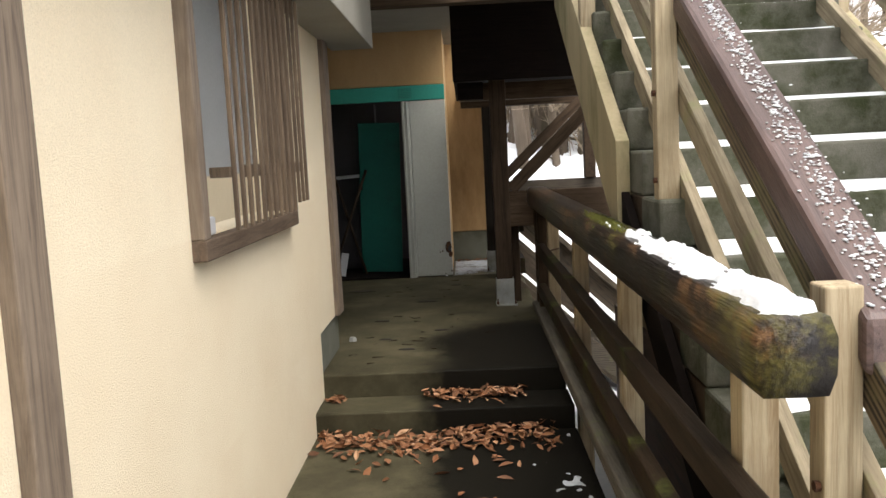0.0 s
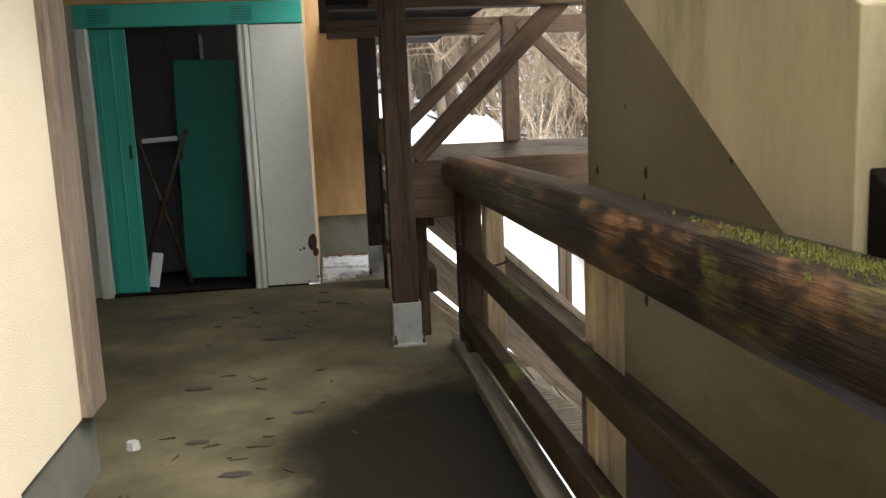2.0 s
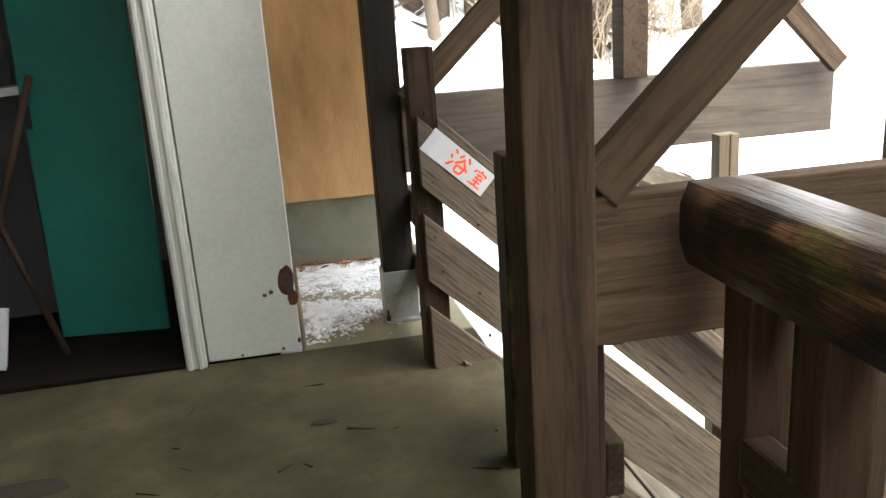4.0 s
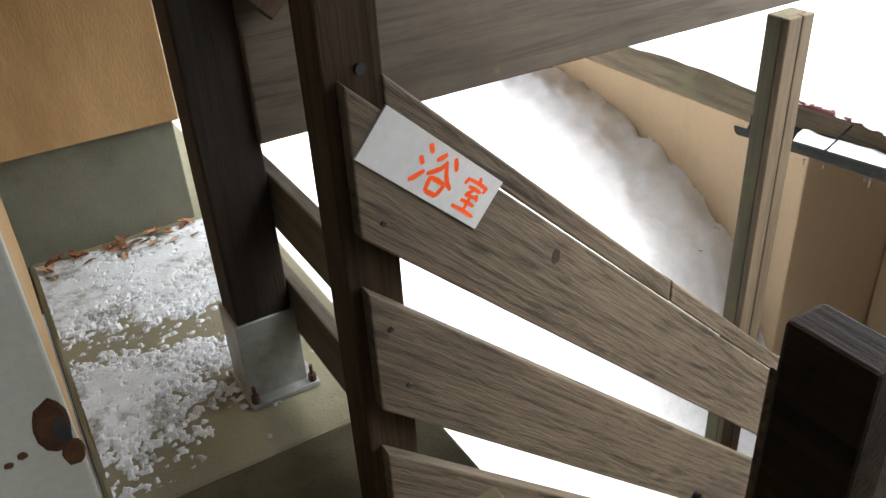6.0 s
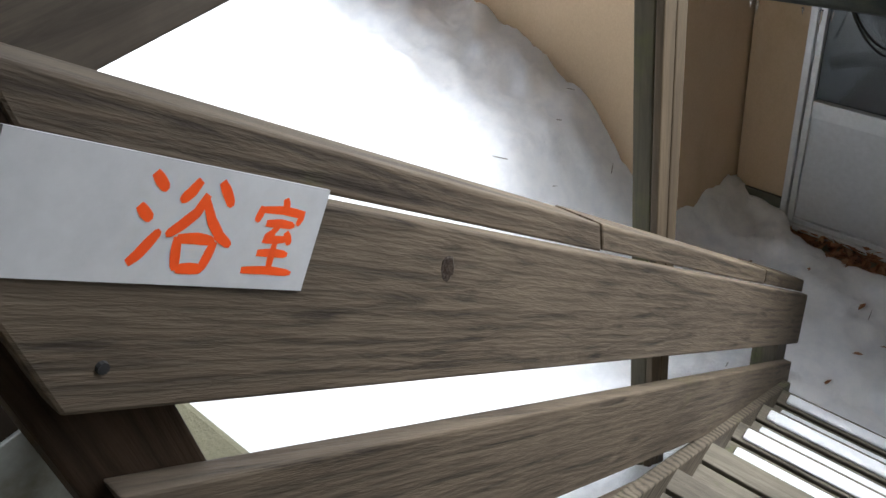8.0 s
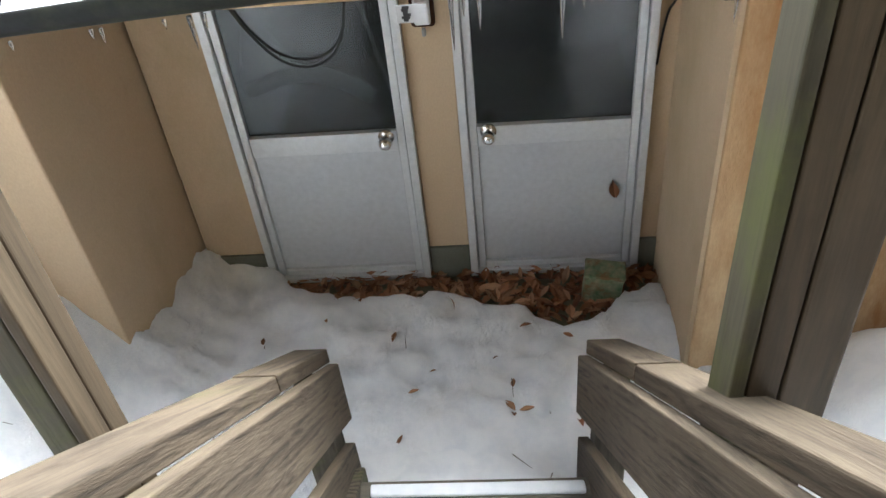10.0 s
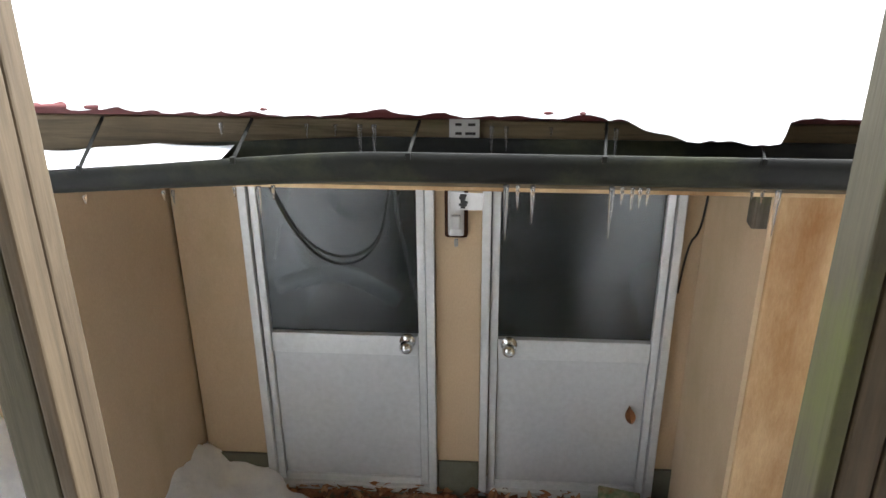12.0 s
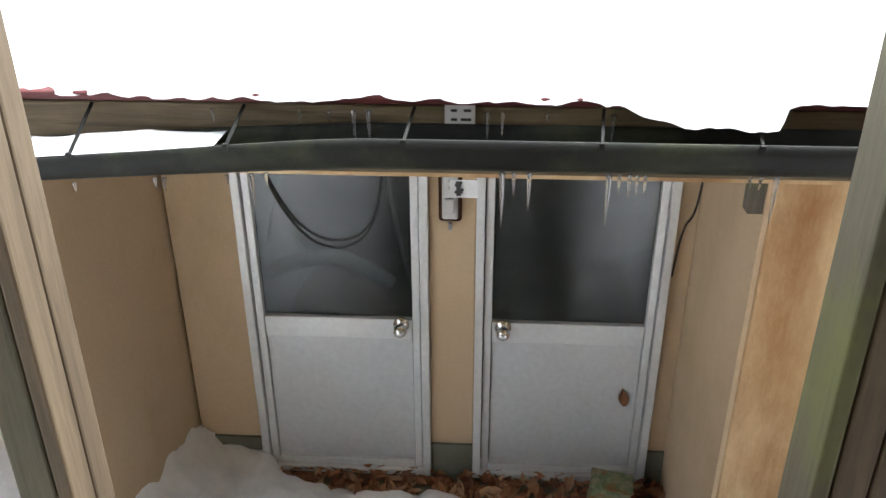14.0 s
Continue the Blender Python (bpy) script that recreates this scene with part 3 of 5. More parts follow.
# ---- stairs up to the deck ----
def sheared(x0, x1, y0, y1, za, zb, h, bevel=0.004):
    """A board that slopes in y from za to zb (its lower edge), with upright end cuts."""
    bm = bmesh.new()
    vs = box(bm, x0, x1, y0, y1, 0, h)
    for v in bm.verts:
        v.co.z += za + (zb - za) * (v.co.y - y0) / (y1 - y0)
    bmesh.ops.bevel(bm, geom=bm.edges[:], offset=bevel, segments=2, affect="EDGES", profile=0.5)
    return bm


NY, NZ, GO, RI = 3.965, 1.323, 0.32, 0.204
SLO = RI / GO


def upper_stairs():
    t = thing("upper_stairs", (2.3, 4.0, -0.9), "mossy concrete block stairs on timber stringers, snow on the treads", "stairs")
    for i in range(-7, 6):
        y, z = NY + GO * i, NZ + RI * i
        random.seed(40 + i)
        under(link("tread", boxed(1.56, 2.98 + 0.03 * random.random(), y, y + 0.36, z - 0.205, z, 0.014), moss_block), t)
        bm = bmesh.new()
        n = 26
        rows = []
        for k in range(n + 1):
            x = 1.70 + 1.24 * k / n
            d = 0.07 * noise.noise((x * 4, i * 3.3, 1)) + 0.03 * noise.noise((x * 11, i * 3.3, 1))
            if i > 0:
                d += 0.06
            rows.append([bm.verts.new((x, y + q, z + hz)) for q, hz in ((0.035 + d, -0.003), (0.06 + d, 0.018), (0.18, 0.026), (0.317, 0.03))])
        for a, b2 in zip(rows, rows[1:]):
            for k in range(3):
                bm.faces.new((a[k], a[k + 1], b2[k + 1], b2[k]))
        under(link("snow", bm, snow_mat, None, True), t)
    low = lambda y: 1.02 + 0.64 * (y - 4.45)
    for x in (1.49, 3.02):
        under(link("stringer", sheared(x, x + 0.065, 4.22, 6.6, low(4.22), low(6.6), 0.50), stringer_board), t)
        under(link("lower_stringer", sheared(x + 0.02, x + 0.06, 1.6, 4.217, low(1.6) + 0.02, low(4.217) + 0.02, 0.24), shaded_wood), t)
    for i in range(-5, 3):
        y, z = NY + GO * i, NZ + RI * i
        under(link("bracket", boxed(1.562, 1.64, y + 0.03, y + 0.30, z - 0.40, z - 0.207, 0.006), brown_z), t)


upper_stairs()


def stair_rail(x, side, label):
    t = thing("stair_railing", (x, 3.5, 0.4), label, "railing", "railings of the upper stairs")
    z_at = lambda y: 0.98 + (y - 3.59) * SLO
    for y, shift, foot in ((2.13, 0, 0.0), (3.745, 0, 0.0), (5.34, 0.075, 0.28)):
        zb = 0.30 + (y - 3.56) * SLO + foot
        under(link("post", boxed(x - side * shift - 0.045, x - side * shift + 0.045, y - 0.045, y + 0.045, max(zb, -0.9), zb + 1.62 - foot, 0.006), pale_z), t)
        for dz in (0.78, 1.14):
            bm = bmesh.new()
            bmesh.ops.create_cone(bm, cap_ends=True, segments=6, radius1=0.014, radius2=0.012, depth=0.02, matrix=pose(x - side * 0.05, y - 0.02, zb + dz, 0, 90, 0))
            under(link("bolt", bm, rust), t)
    y0, y1 = 1.45, 6.4
    for off, h, d, mat in ((0.03, 0.13, 0.045, rake_y), (0.41, 0.13, 0.045, rake_y), (0.69, 0.15, 0.05, rake_grey)):
        under(link("board", sheared(x + side * 0.048, x + side * (0.048 + d), y0, y1, z_at(y0) + off, z_at(y1) + off, h), mat), t)
    xa, xb = sorted((x + side * 0.03, x + side * 0.18))
    y0 = 2.05 if side > 0 else y0
    under(link("handrail", sheared(xa, xb, y0, y1, z_at(y0) + 0.80, z_at(y1) + 0.80, 0.14, 0.018), hand_y), t)
    return t


hand_y = wood("stained_handrail_y", (0.11, 0.072, 0.062), (0.04, 0.025, 0.021), 1, None, rough=0.4, turn=(-32.6, 0, 0))
stair_rail(1.615, 1, "pale timber stair railing with a dark stained handrail")
stair_rail(2.95, -1, "pale timber stair railing beyond the steps")


def frost_on_handrail():
    bm = bmesh.new()
    random.seed(5)
    for i in range(1500):
        y = 2.07 + 2.6 * random.random()
        u = (y - 2.0) / 2.6
        x = 1.735 + random.gauss(0, 0.012 + 0.018 * (1 - u))
        z = 0.98 + (y - 3.59) * SLO + 0.942
        r = random.uniform(0.002, 0.0075)
        bmesh.ops.create_icosphere(bm, subdivisions=1, radius=r, matrix=Matrix.Translation((x, y, z)) @ Matrix.Diagonal((1, 1.7, 0.5, 1)))
    tagged(link("frost_on_handrail", bm, snow_mat, None, True), "crusts of icy snow along the stained handrail", "snow", kind="stuff")


frost_on_handrail()
panel = solid("side_panel", 2.04, 2.075, 3.4, 7.27, 0.0, 2.0, plywood, "stained plywood panel under the upper stairs", "panel", bevel=0)
bm = bmesh.new()
pm = panel.data
pm.clear_geometry()
# the sheet is cut to the slope of the stairs above it
outline = ((-1.935, 0.0), (1.935, 0.0), (1.935, 2.0), (0.62, 2.0), (-1.935, 0.33))
near, far = [[bm.verts.new((sx, y, z)) for y, z in outline] for sx in (-0.0175, 0.0175)]
bm.faces.new(near)
bm.faces.new(far[::-1])
for i in range(5):
    bm.faces.new((near[i], near[(i + 1) % 5], far[(i + 1) % 5], far[i]))
bmesh.ops.recalc_face_normals(bm, faces=bm.faces)
bm.to_mesh(pm)
bm.free()
solid("panel_sill", 2.00, 2.10, 3.4, 7.33, -0.85, -0.003, brown_y, "dark brown sill beam under the plywood panel", "beam")


# ---- descending stairs and their railings ----
SKEW = 0.078
SX, SL = 1.22, 0.175 / 0.235


def skewed(bm):
    for v in bm.verts:
        v.co.y += SKEW * (v.co.x - 1.1)
    return bm


def lower_stairs():
    t = thing("lower_stairs", (2.2, 8.77, -1.4), "narrow wooden stairs down to the bath house, snow on the treads", "stairs")
    for i in range(8):
        z = -0.175 * (i + 1)
        x = SX + 0.235 * i
        for j in range(3):
            under(link("tread", skewed(boxed(x + 0.01 + j * 0.08, x + 0.078 + j * 0.08, 8.33, 9.06, z - 0.035, z, 0.004)), wood_y), t)
            if i > 4:
                under(link("snow", skewed(boxed(x + 0.02 + j * 0.08, x + 0.062 + j * 0.08, 8.38, 9.0, z - 0.002, z + 0.014, 0.007)), snow_mat, None, True), t)
        under(link("riser", skewed(boxed(x, x + 0.02, 8.33, 9.06, z, z + 0.13, 0.002)), wood_y), t)
    for y in (8.31, 9.05):
        under(link("stringer", sloped(1.2, 3.2, y - 0.02, y + 0.02, -0.22, -0.22 - 2.0 * SL, 0.24), wood_x), t)


def sloped(x0, x1, y0, y1, za, zb, h, bevel=0.004):
    """A board that slopes in x from za to zb (its lower edge), with upright end cuts, skewed with the stairs."""
    bm = bmesh.new()
    box(bm, x0, x1, y0, y1, 0, h)
    for v in bm.verts:
        v.co.z += za + (zb - za) * (v.co.x - x0) / (x1 - x0)
        v.co.y += SKEW * (v.co.x - 1.1)
    bmesh.ops.bevel(bm, geom=bm.edges[:], offset=bevel, segments=2, affect="EDGES", profile=0.5)
    return bm


lower_stairs()


def sloping_rail(y, label, face, x0):
    """Three boards on posts, with a flat cap, that follow the stairs down."""
    t = thing("stair_railing", (1.12, y, 0), label, "railing", "railings of the lower stairs")
    z_at = lambda top, x: top - 0.945 * (x - 1.08)
    ya, yb = sorted((y, y - face * 0.032))
    for top, h, xe in ((1.0, 0.262, 3.31), (0.632, 0.262, 3.27), (0.262, 0.25, 3.22)):
        under(link("board", sloped(x0, xe, ya, yb, z_at(top, x0) - h, z_at(top, xe) - h, h), board_x), t)
    ya, yb = sorted((y - face * 0.006, y + face * 0.09))
    xs = (x0 + 0.08, 1.90, 2.85, 3.33)
    for xa, xb in zip(xs, xs[1:]):
        under(link("cap", sloped(xa, xb - 0.004, ya, yb, z_at(1.006, xa), z_at(1.006, xb), 0.06), board_x), t)
    ya, yb = sorted((y + face * 0.002, y + face * 0.095))
    for x, zb, zt in ((1.112 if face > 0 else 1.195, 0.0, 1.24 if face > 0 else 0.97), (3.22, -1.8, -1.1)):
        yo = SKEW * (x - 1.1)
        hw = 0.026 if face < 0 and x < 2 else 0.052
        # the outer railing's first post takes the plank colour darkened for shade
        under(link("post", boxed(x - hw, x + hw, ya + yo, yb + yo, zb, zt, 0.005), plank_y if face < 0 and x < 2 else (brown_z if x < 2 else wood_z)), t)
    for i, (nx, nz) in enumerate(((1.122, 0.752), (1.116, 0.54), (1.14, 0.40))):
        bm = bmesh.new()
        bmesh.ops.create_cone(bm, cap_ends=True, segments=10, radius1=0.0055, radius2=0.005, depth=0.004, matrix=pose(nx, y - face * 0.0325, nz, 90, 0, 0))
        under(link("nail", bm, ink), t)
    return t


board_x = wood("stair_board_x", (0.120, 0.092, 0.062), (0.022, 0.016, 0.011), 0, (0.09, 0.09, 0.03), (0.60, 0.82), 0.75, (0.050, 0.037, 0.025), ring=34, relief=0.4, turn=(0, -43.4, 0), bands=0.10)
sloping_rail(9.09, "weathered grey stair railing of wide boards", 1, 1.08)
sloping_rail(8.335, "weathered stair railing of wide boards with a flat cap", -1, 1.21)


def short_rail():
    t = thing("landing_railing", (1.22, 8.0, 0), "damp railing between deck post and stairs, darkened for its shade", "railing")
    for z, w in ((0.955, 0.055), (0.70, 0.14), (0.32, 0.14)):
        under(link("board", boxed(1.225, 1.27, 7.66, 8.235, z - w / 2, z + w / 2, 0.005), plank_y), t)
    under(link("post", boxed(1.14, 1.224, 7.66, 7.74, 0, 0.92, 0.005), brown_z), t)


short_rail()


def far_rail():
    t = thing("landing_railing", (1.12, 9.4, 0), "mossy railing between the stair post and the deck post", "railing")
    for z in (0.525, 0.235):
        under(link("board", boxed(1.126, 1.160, 9.19, 9.80, z - 0.075, z + 0.075, 0.005), wood_y), t)


far_rail()

# ---- bath house ----
BX, BZ, FX = 4.29, -1.6, 3.66
solid("wall_bath_left", FX, FX + 0.75, 9.975, 16.0, -1.9, 0.1, bath_plaster, "salmon stucco front wall of the bath house", "wall")
solid("wall_bath_right", FX, FX + 0.75, 4.0, 8.115, -1.9, 0.1, bath_board, "ochre stained front wall of the bath house", "wall")
for o in bpy.data.objects:
    if o.name == "wall_bath_left":
        for v in o.data.vertices:
            if v.co.y < -2.9:
                v.co.y += 0.085 * max(0.0, 1 - (v.co.x + 0.375) / 0.63)
d1 = (9.047, 9.725)
d2 = (8.200, 8.880)
TOPD = 0.16
solid("wall_bath_pier_1", BX, BX + 0.12, 9.725, 9.975, -1.9, 0.35, bath_plaster, "salmon stucco door wall", "wall")
solid("wall_bath_pier_2", BX, BX + 0.12, 8.880, 9.047, -1.9, 0.35, bath_plaster, "salmon stucco pier between the doors", "wall")
solid("wall_bath_pier_3", BX, BX + 0.12, 8.115, 8.200, -1.9, 0.35, bath_plaster, "salmon stucco door wall", "wall")
solid("wall_bath_head", BX, BX + 0.12, 8.115, 9.975, TOPD, 0.35, bath_plaster, "salmon stucco above the doors", "wall")
solid("wall_bath_back", 6.2, 6.3, 4.0, 16, -1.9, 1.0, shaded_room_grey, "inner wall of the bath house, indoor shade in its colour", "wall")
solid("floor_bath", 3.7, 6.2, 8.0, 10.1, -1.9, -1.70, concrete, "concrete floor of the bath house", "floor")


def bath_door(y0, y1, knob_y, label):
    t = thing("door_1", (BX, (y0 + y1) / 2, -1.68), label, "door", "bath house doors", "structure")
    z0, zr, z1 = -1.68, -0.967, TOPD
    f = 0.030
    for nm, bx in (("door_frame", (BX - 0.03, BX + 0.06, y0, y0 + f, z0, z1)), ("door_frame", (BX - 0.03, BX + 0.06, y1 - f, y1, z0, z1)), ("door_frame", (BX - 0.03, BX + 0.06, y0 + f, y1 - f, z1 - f, z1)), ("threshold", (BX - 0.03, BX + 0.06, y0 + f, y1 - f, z0, z0 + 0.03)),
                   ("stile", (BX - 0.012, BX + 0.03, y0 + f + 0.004, y0 + f + 0.032, z0 + 0.032, z1 - f - 0.004)), ("stile", (BX - 0.012, BX + 0.03, y1 - f - 0.032, y1 - f - 0.004, z0 + 0.032, z1 - f - 0.004)),
                   ("mid_rail", (BX - 0.012, BX + 0.03, y0 + f + 0.034, y1 - f - 0.034, zr - 0.075, zr + 0.01)), ("bottom_rail", (BX - 0.012, BX + 0.03, y0 + f + 0.034, y1 - f - 0.034, z0 + 0.032, z0 + 0.06))):
        under(link(nm, boxed(*bx, 0.003), alu), t)
    under(link("panel", boxed(BX + 0.002, BX + 0.02, y0 + f + 0.034, y1 - f - 0.034, z0 + 0.062, zr - 0.077, 0.002), alu_panel), t)
    under(link("pane", boxed(BX + 0.008, BX + 0.013, y0 + f + 0.034, y1 - f - 0.034, zr + 0.012, z1 - f - 0.006), glass), t)
    bm = bmesh.new()
    bmesh.ops.create_uvsphere(bm, u_segments=16, v_segments=10, radius=0.026, matrix=Matrix.Translation((BX - 0.06, knob_y, -0.975)))
    bmesh.ops.create_cone(bm, cap_ends=True, segments=16, radius1=0.03, radius2=0.03, depth=0.008, matrix=pose(BX - 0.016, knob_y, -0.975, 0, 90, 0))
    bmesh.ops.create_cone(bm, cap_ends=True, segments=12, radius1=0.011, radius2=0.011, depth=0.05, matrix=pose(BX - 0.035, knob_y, -0.975, 0, 90, 0))
    under(link("knob", bm, chrome, None, True), t)


bath_door(*d1, 9.150, "aluminium door with figured glass over a grey panel")
bath_door(*d2, 8.776, "aluminium door with dark figured glass over a grey panel")


def bath_roof():
    t = thing("bath_roof", (4.2, 9, 0.4), "low sheet roof with a weathered fascia under thick snow", "roof")
    ex, ez = 3.30, 0.17
    o = timber("roof_sheet", (ex - 0.03, 10, ez), (6.8, 10, ez + 3.6 * 0.28), 12.0, 0.02, red_iron)
    under(o, t)
    under(link("fascia", boxed(ex, ex + 0.03, 4, 16, ez - 0.165, ez - 0.018, 0.004), fascia_y), t)
    under(link("soffit", boxed(ex + 0.03, FX + 0.02, 4, 16, ez - 0.185, ez - 0.165, 0.003), bath_board), t)


bath_roof()


def roof_snow():
    bm = bmesh.new()
    xs = [v - 0.246 for v in (3.52, 3.54, 3.58, 3.65, 3.8, 4.0, 4.4, 5, 6, 6.8)]
    ys = [4 + 0.2 * i for i in range(17)] + [7.4 + 0.012 * i for i in range(220)] + [10.05 + 0.1 * i for i in range(60)]
    rows = []
    for x in xs:
        row = []
        for y in ys:
            e = 0.035 * noise.noise((y * 2.2, 0, 0)) + 0.025 * noise.noise((y * 8, 1, 0)) + 0.030 * noise.noise((y * 25, 4, 0)) + 0.022 * noise.noise((y * 60, 4, 0))
            slip = 0.04 * ease(8.60, 8.46, y) * ease(8.26, 8.29, y)
            d = x - 3.274
            xx = x + (-0.016 + 0.6 * e - slip if d < 0.3 else 0)
            h = (0.172 if d < 0.001 else 0.196) + d * 0.28 + (0.0 if d < 0.001 else 0.11 * min(1, d / 0.4)) + 0.012 * noise.noise((x * 5, y * 9, 7)) + 0.006 * noise.noise((x * 20, y * 30, 7)) - (0.75 * slip if d < 0.03 else 0)
            row.append(bm.verts.new((xx, y, h)))
        rows.append(row)
    for a, b in zip(rows, rows[1:]):
        for k in range(len(ys) - 1):
            bm.faces.new((a[k], a[k + 1], b[k + 1], b[k]))
    tagged(link("snow_on_roof", bm, snow_mat, None, True), "thick bright snow lying on the bath house roof", "snow")


roof_snow()


def gutter_sag(y):
    return 0.075 * max(0.0, y - 9.08) ** 1.2


def gutter():
    t = thing("gutter", (3.24, 9, 0.1), "sagging black gutter along the bath house eave", "gutter")
    bm = bmesh.new()
    rows = []
    for i in range(80):
        y = 6.0 + 4.1 * i / 79
        sag = gutter_sag(y)
        tilt = 0.5 * min(1.0, max(0.0, y - 9.2) / 0.8)
        top = 0.118 - sag
        ring = []
        for r in (0.052, 0.047):
            for k in range(11):
                a = math.pi * (1.0 + k / 10) + tilt * 0.4
                squash = 1.5 if math.sin(a) < 0 else 1
                ring.append(bm.verts.new((3.24 + r * math.cos(a), y, top + r * math.sin(a) * squash * (1 - 0.25 * tilt))))
        rows.append(ring)
    for a, b2 in zip(rows, rows[1:]):
        for q in (0, 11):
            for k in range(10):
                bm.faces.new((a[q + k], a[q + k + 1], b2[q + k + 1], b2[q + k]))
        bm.faces.new((a[0], a[11], b2[11], b2[0]))
        bm.faces.new((a[10], a[21], b2[21], b2[10]))
    under(link("channel", bm, black, None, True), t)
    for y in (7.26, 8.31, 8.61, 8.99, 9.34, 9.66):
        sag = gutter_sag(y)
        under(timber("hook", (3.296, y, 0.15), (3.187, y + 0.012, 0.116 - sag), 0.004, 0.003, black), t)
        bm = boxed(3.180, 3.188, y + 0.008, y + 0.018, 0.106 - sag, 0.120 - sag, 0.001)
        under(link("clip", bm, black), t)


gutter()


# ---- annex door ----
solid("door_head", -1.02, 0.58, 9.42, 9.48, 1.955, 2.115, teal, "teal painted door head board", "trim")
solid("door_panel", 0.19, 0.578, 9.425, 9.52, 0.012, 1.95, white_paint, "white painted fixed panel, rusted at its foot", "panel")
solid("door_jamb", 0.10, 0.185, 9.40, 9.52, 0.0, 1.95, white_paint, "white moulded door jamb", "trim")
solid("door_jamb_far", -1.02, -0.94, 9.40, 9.52, 0.0, 1.95, white_paint, "white moulded door jamb", "trim")
solid("sliding_door", -0.935, -0.69, 9.46, 9.495, 0.02, 1.95, teal, "teal sliding door pushed half open", "door", kind="")
solid("loose_door", -0.50, -0.02, 9.95, 9.98, 0.01, 1.75, teal_shaded, "teal door leaf taken off and leaning inside", "door", kind="")
solid("door_sill", -0.94, 0.10, 9.42, 9.57, 0.0, 0.02, shaded_wood, "worn wooden door sill", "sill")


# ---- hand-painted sign on the stair railing ----
def stroke(bm, pts, w, frame_):
    """A brush stroke along (u, v) points with a swelling width."""
    o, ux, vx = frame_
    n = len(pts)
    left, right = [], []
    for i, (u, v) in enumerate(pts):
        a = Vector(pts[max(0, i - 1)])
        b = Vector(pts[min(n - 1, i + 1)])
        d = (b - a).normalized()
        nn = Vector((-d.y, d.x))
        ww = w * (0.75 + 0.35 * math.sin(math.pi * (i + 0.4) / n)) * (0.55 if i == n - 1 else 1)
        left.append(bm.verts.new(o + ux * (u + nn.x * ww) + vx * (v + nn.y * ww)))
        right.append(bm.verts.new(o + ux * (u - nn.x * ww) + vx * (v - nn.y * ww)))
    for i in range(n - 1):
        bm.faces.new((left[i], left[i + 1], right[i + 1], right[i]))


def bath_sign():
    bl, br, tl = Vector((1.082, 9.057, 0.881)), Vector((1.304, 9.0745, 0.674)), Vector((1.155, 9.063, 0.945))
    ux = (br - bl).normalized()
    vx = (tl - bl) - ux * (tl - bl).dot(ux)
    H = vx.length
    vx.normalize()
    nn = ux.cross(vx).normalized()
    L = (br - bl).length
    if nn.y > 0:
        nn = -nn
    t = thing("sign", tuple((bl + br) / 2), "white plastic plate with orange brush-painted characters on the railing", "sign")
    bm = bmesh.new()
    back = [bl, br, br + vx * H, bl + vx * H]
    fr = [p + nn * 0.004 for p in back]
    vb, vf = [bm.verts.new(p) for p in back], [bm.verts.new(p) for p in fr]
    bm.faces.new(vf)
    bm.faces.new(vb[::-1])
    for i in range(4):
        bm.faces.new((vb[i], vb[(i + 1) % 4], vf[(i + 1) % 4], vf[i]))
    under(link("plate", bm, sign_white), t)
    water = [[(0.10, 0.92), (0.16, 0.86), (0.24, 0.78)], [(0.04, 0.62), (0.10, 0.56), (0.17, 0.50)], [(0.06, 0.10), (0.13, 0.18), (0.20, 0.30), (0.27, 0.42)]]
    valley = [[(0.52, 0.92), (0.46, 0.80), (0.38, 0.70)], [(0.72, 0.94), (0.80, 0.84), (0.88, 0.72)], [(0.62, 0.80), (0.56, 0.62), (0.44, 0.48), (0.33, 0.38)],
              [(0.62, 0.74), (0.72, 0.56), (0.84, 0.42), (0.97, 0.34)], [(0.44, 0.38), (0.46, 0.22), (0.49, 0.06)], [(0.44, 0.36), (0.62, 0.38), (0.80, 0.37)], [(0.80, 0.37), (0.77, 0.22), (0.73, 0.07)], [(0.50, 0.08), (0.62, 0.09), (0.76, 0.09)]]
    room = [[(0.48, 1.0), (0.52, 0.93), (0.54, 0.86)], [(0.14, 0.86), (0.12, 0.76), (0.09, 0.66)], [(0.14, 0.82), (0.50, 0.85), (0.86, 0.83), (0.80, 0.68)], [(0.26, 0.66), (0.50, 0.68), (0.76, 0.67)],
            [(0.50, 0.66), (0.40, 0.54), (0.30, 0.46), (0.52, 0.47), (0.70, 0.49)], [(0.64, 0.58), (0.71, 0.50), (0.76, 0.42)], [(0.24, 0.28), (0.50, 0.30), (0.78, 0.29)], [(0.50, 0.44), (0.50, 0.24), (0.51, 0.08)], [(0.06, 0.05), (0.50, 0.07), (0.94, 0.05)]]
    for chars, u0, wch, v0, hch, wd in ((water + valley, 0.345, 0.335, 0.07, 0.88, 0.0044), (room, 0.72, 0.225, 0.13, 0.72, 0.0036)):
        for st in chars:
            bm = bmesh.new()
            fine = []
            for (a, b) in zip(st, st[1:]):
                for q in range(4):
                    k = q / 4
                    fine.append(((u0 + (a[0] + (b[0] - a[0]) * k) * wch) * L, (v0 + (a[1] + (b[1] - a[1]) * k) * hch) * H))
            fine.append(((u0 + st[-1][0] * wch) * L, (v0 + st[-1][1] * hch) * H))
            stroke(bm, fine, wd, (bl + nn * 0.0044, ux, vx))
            under(link("brush_stroke", bm, orange_ink), t)


bath_sign()


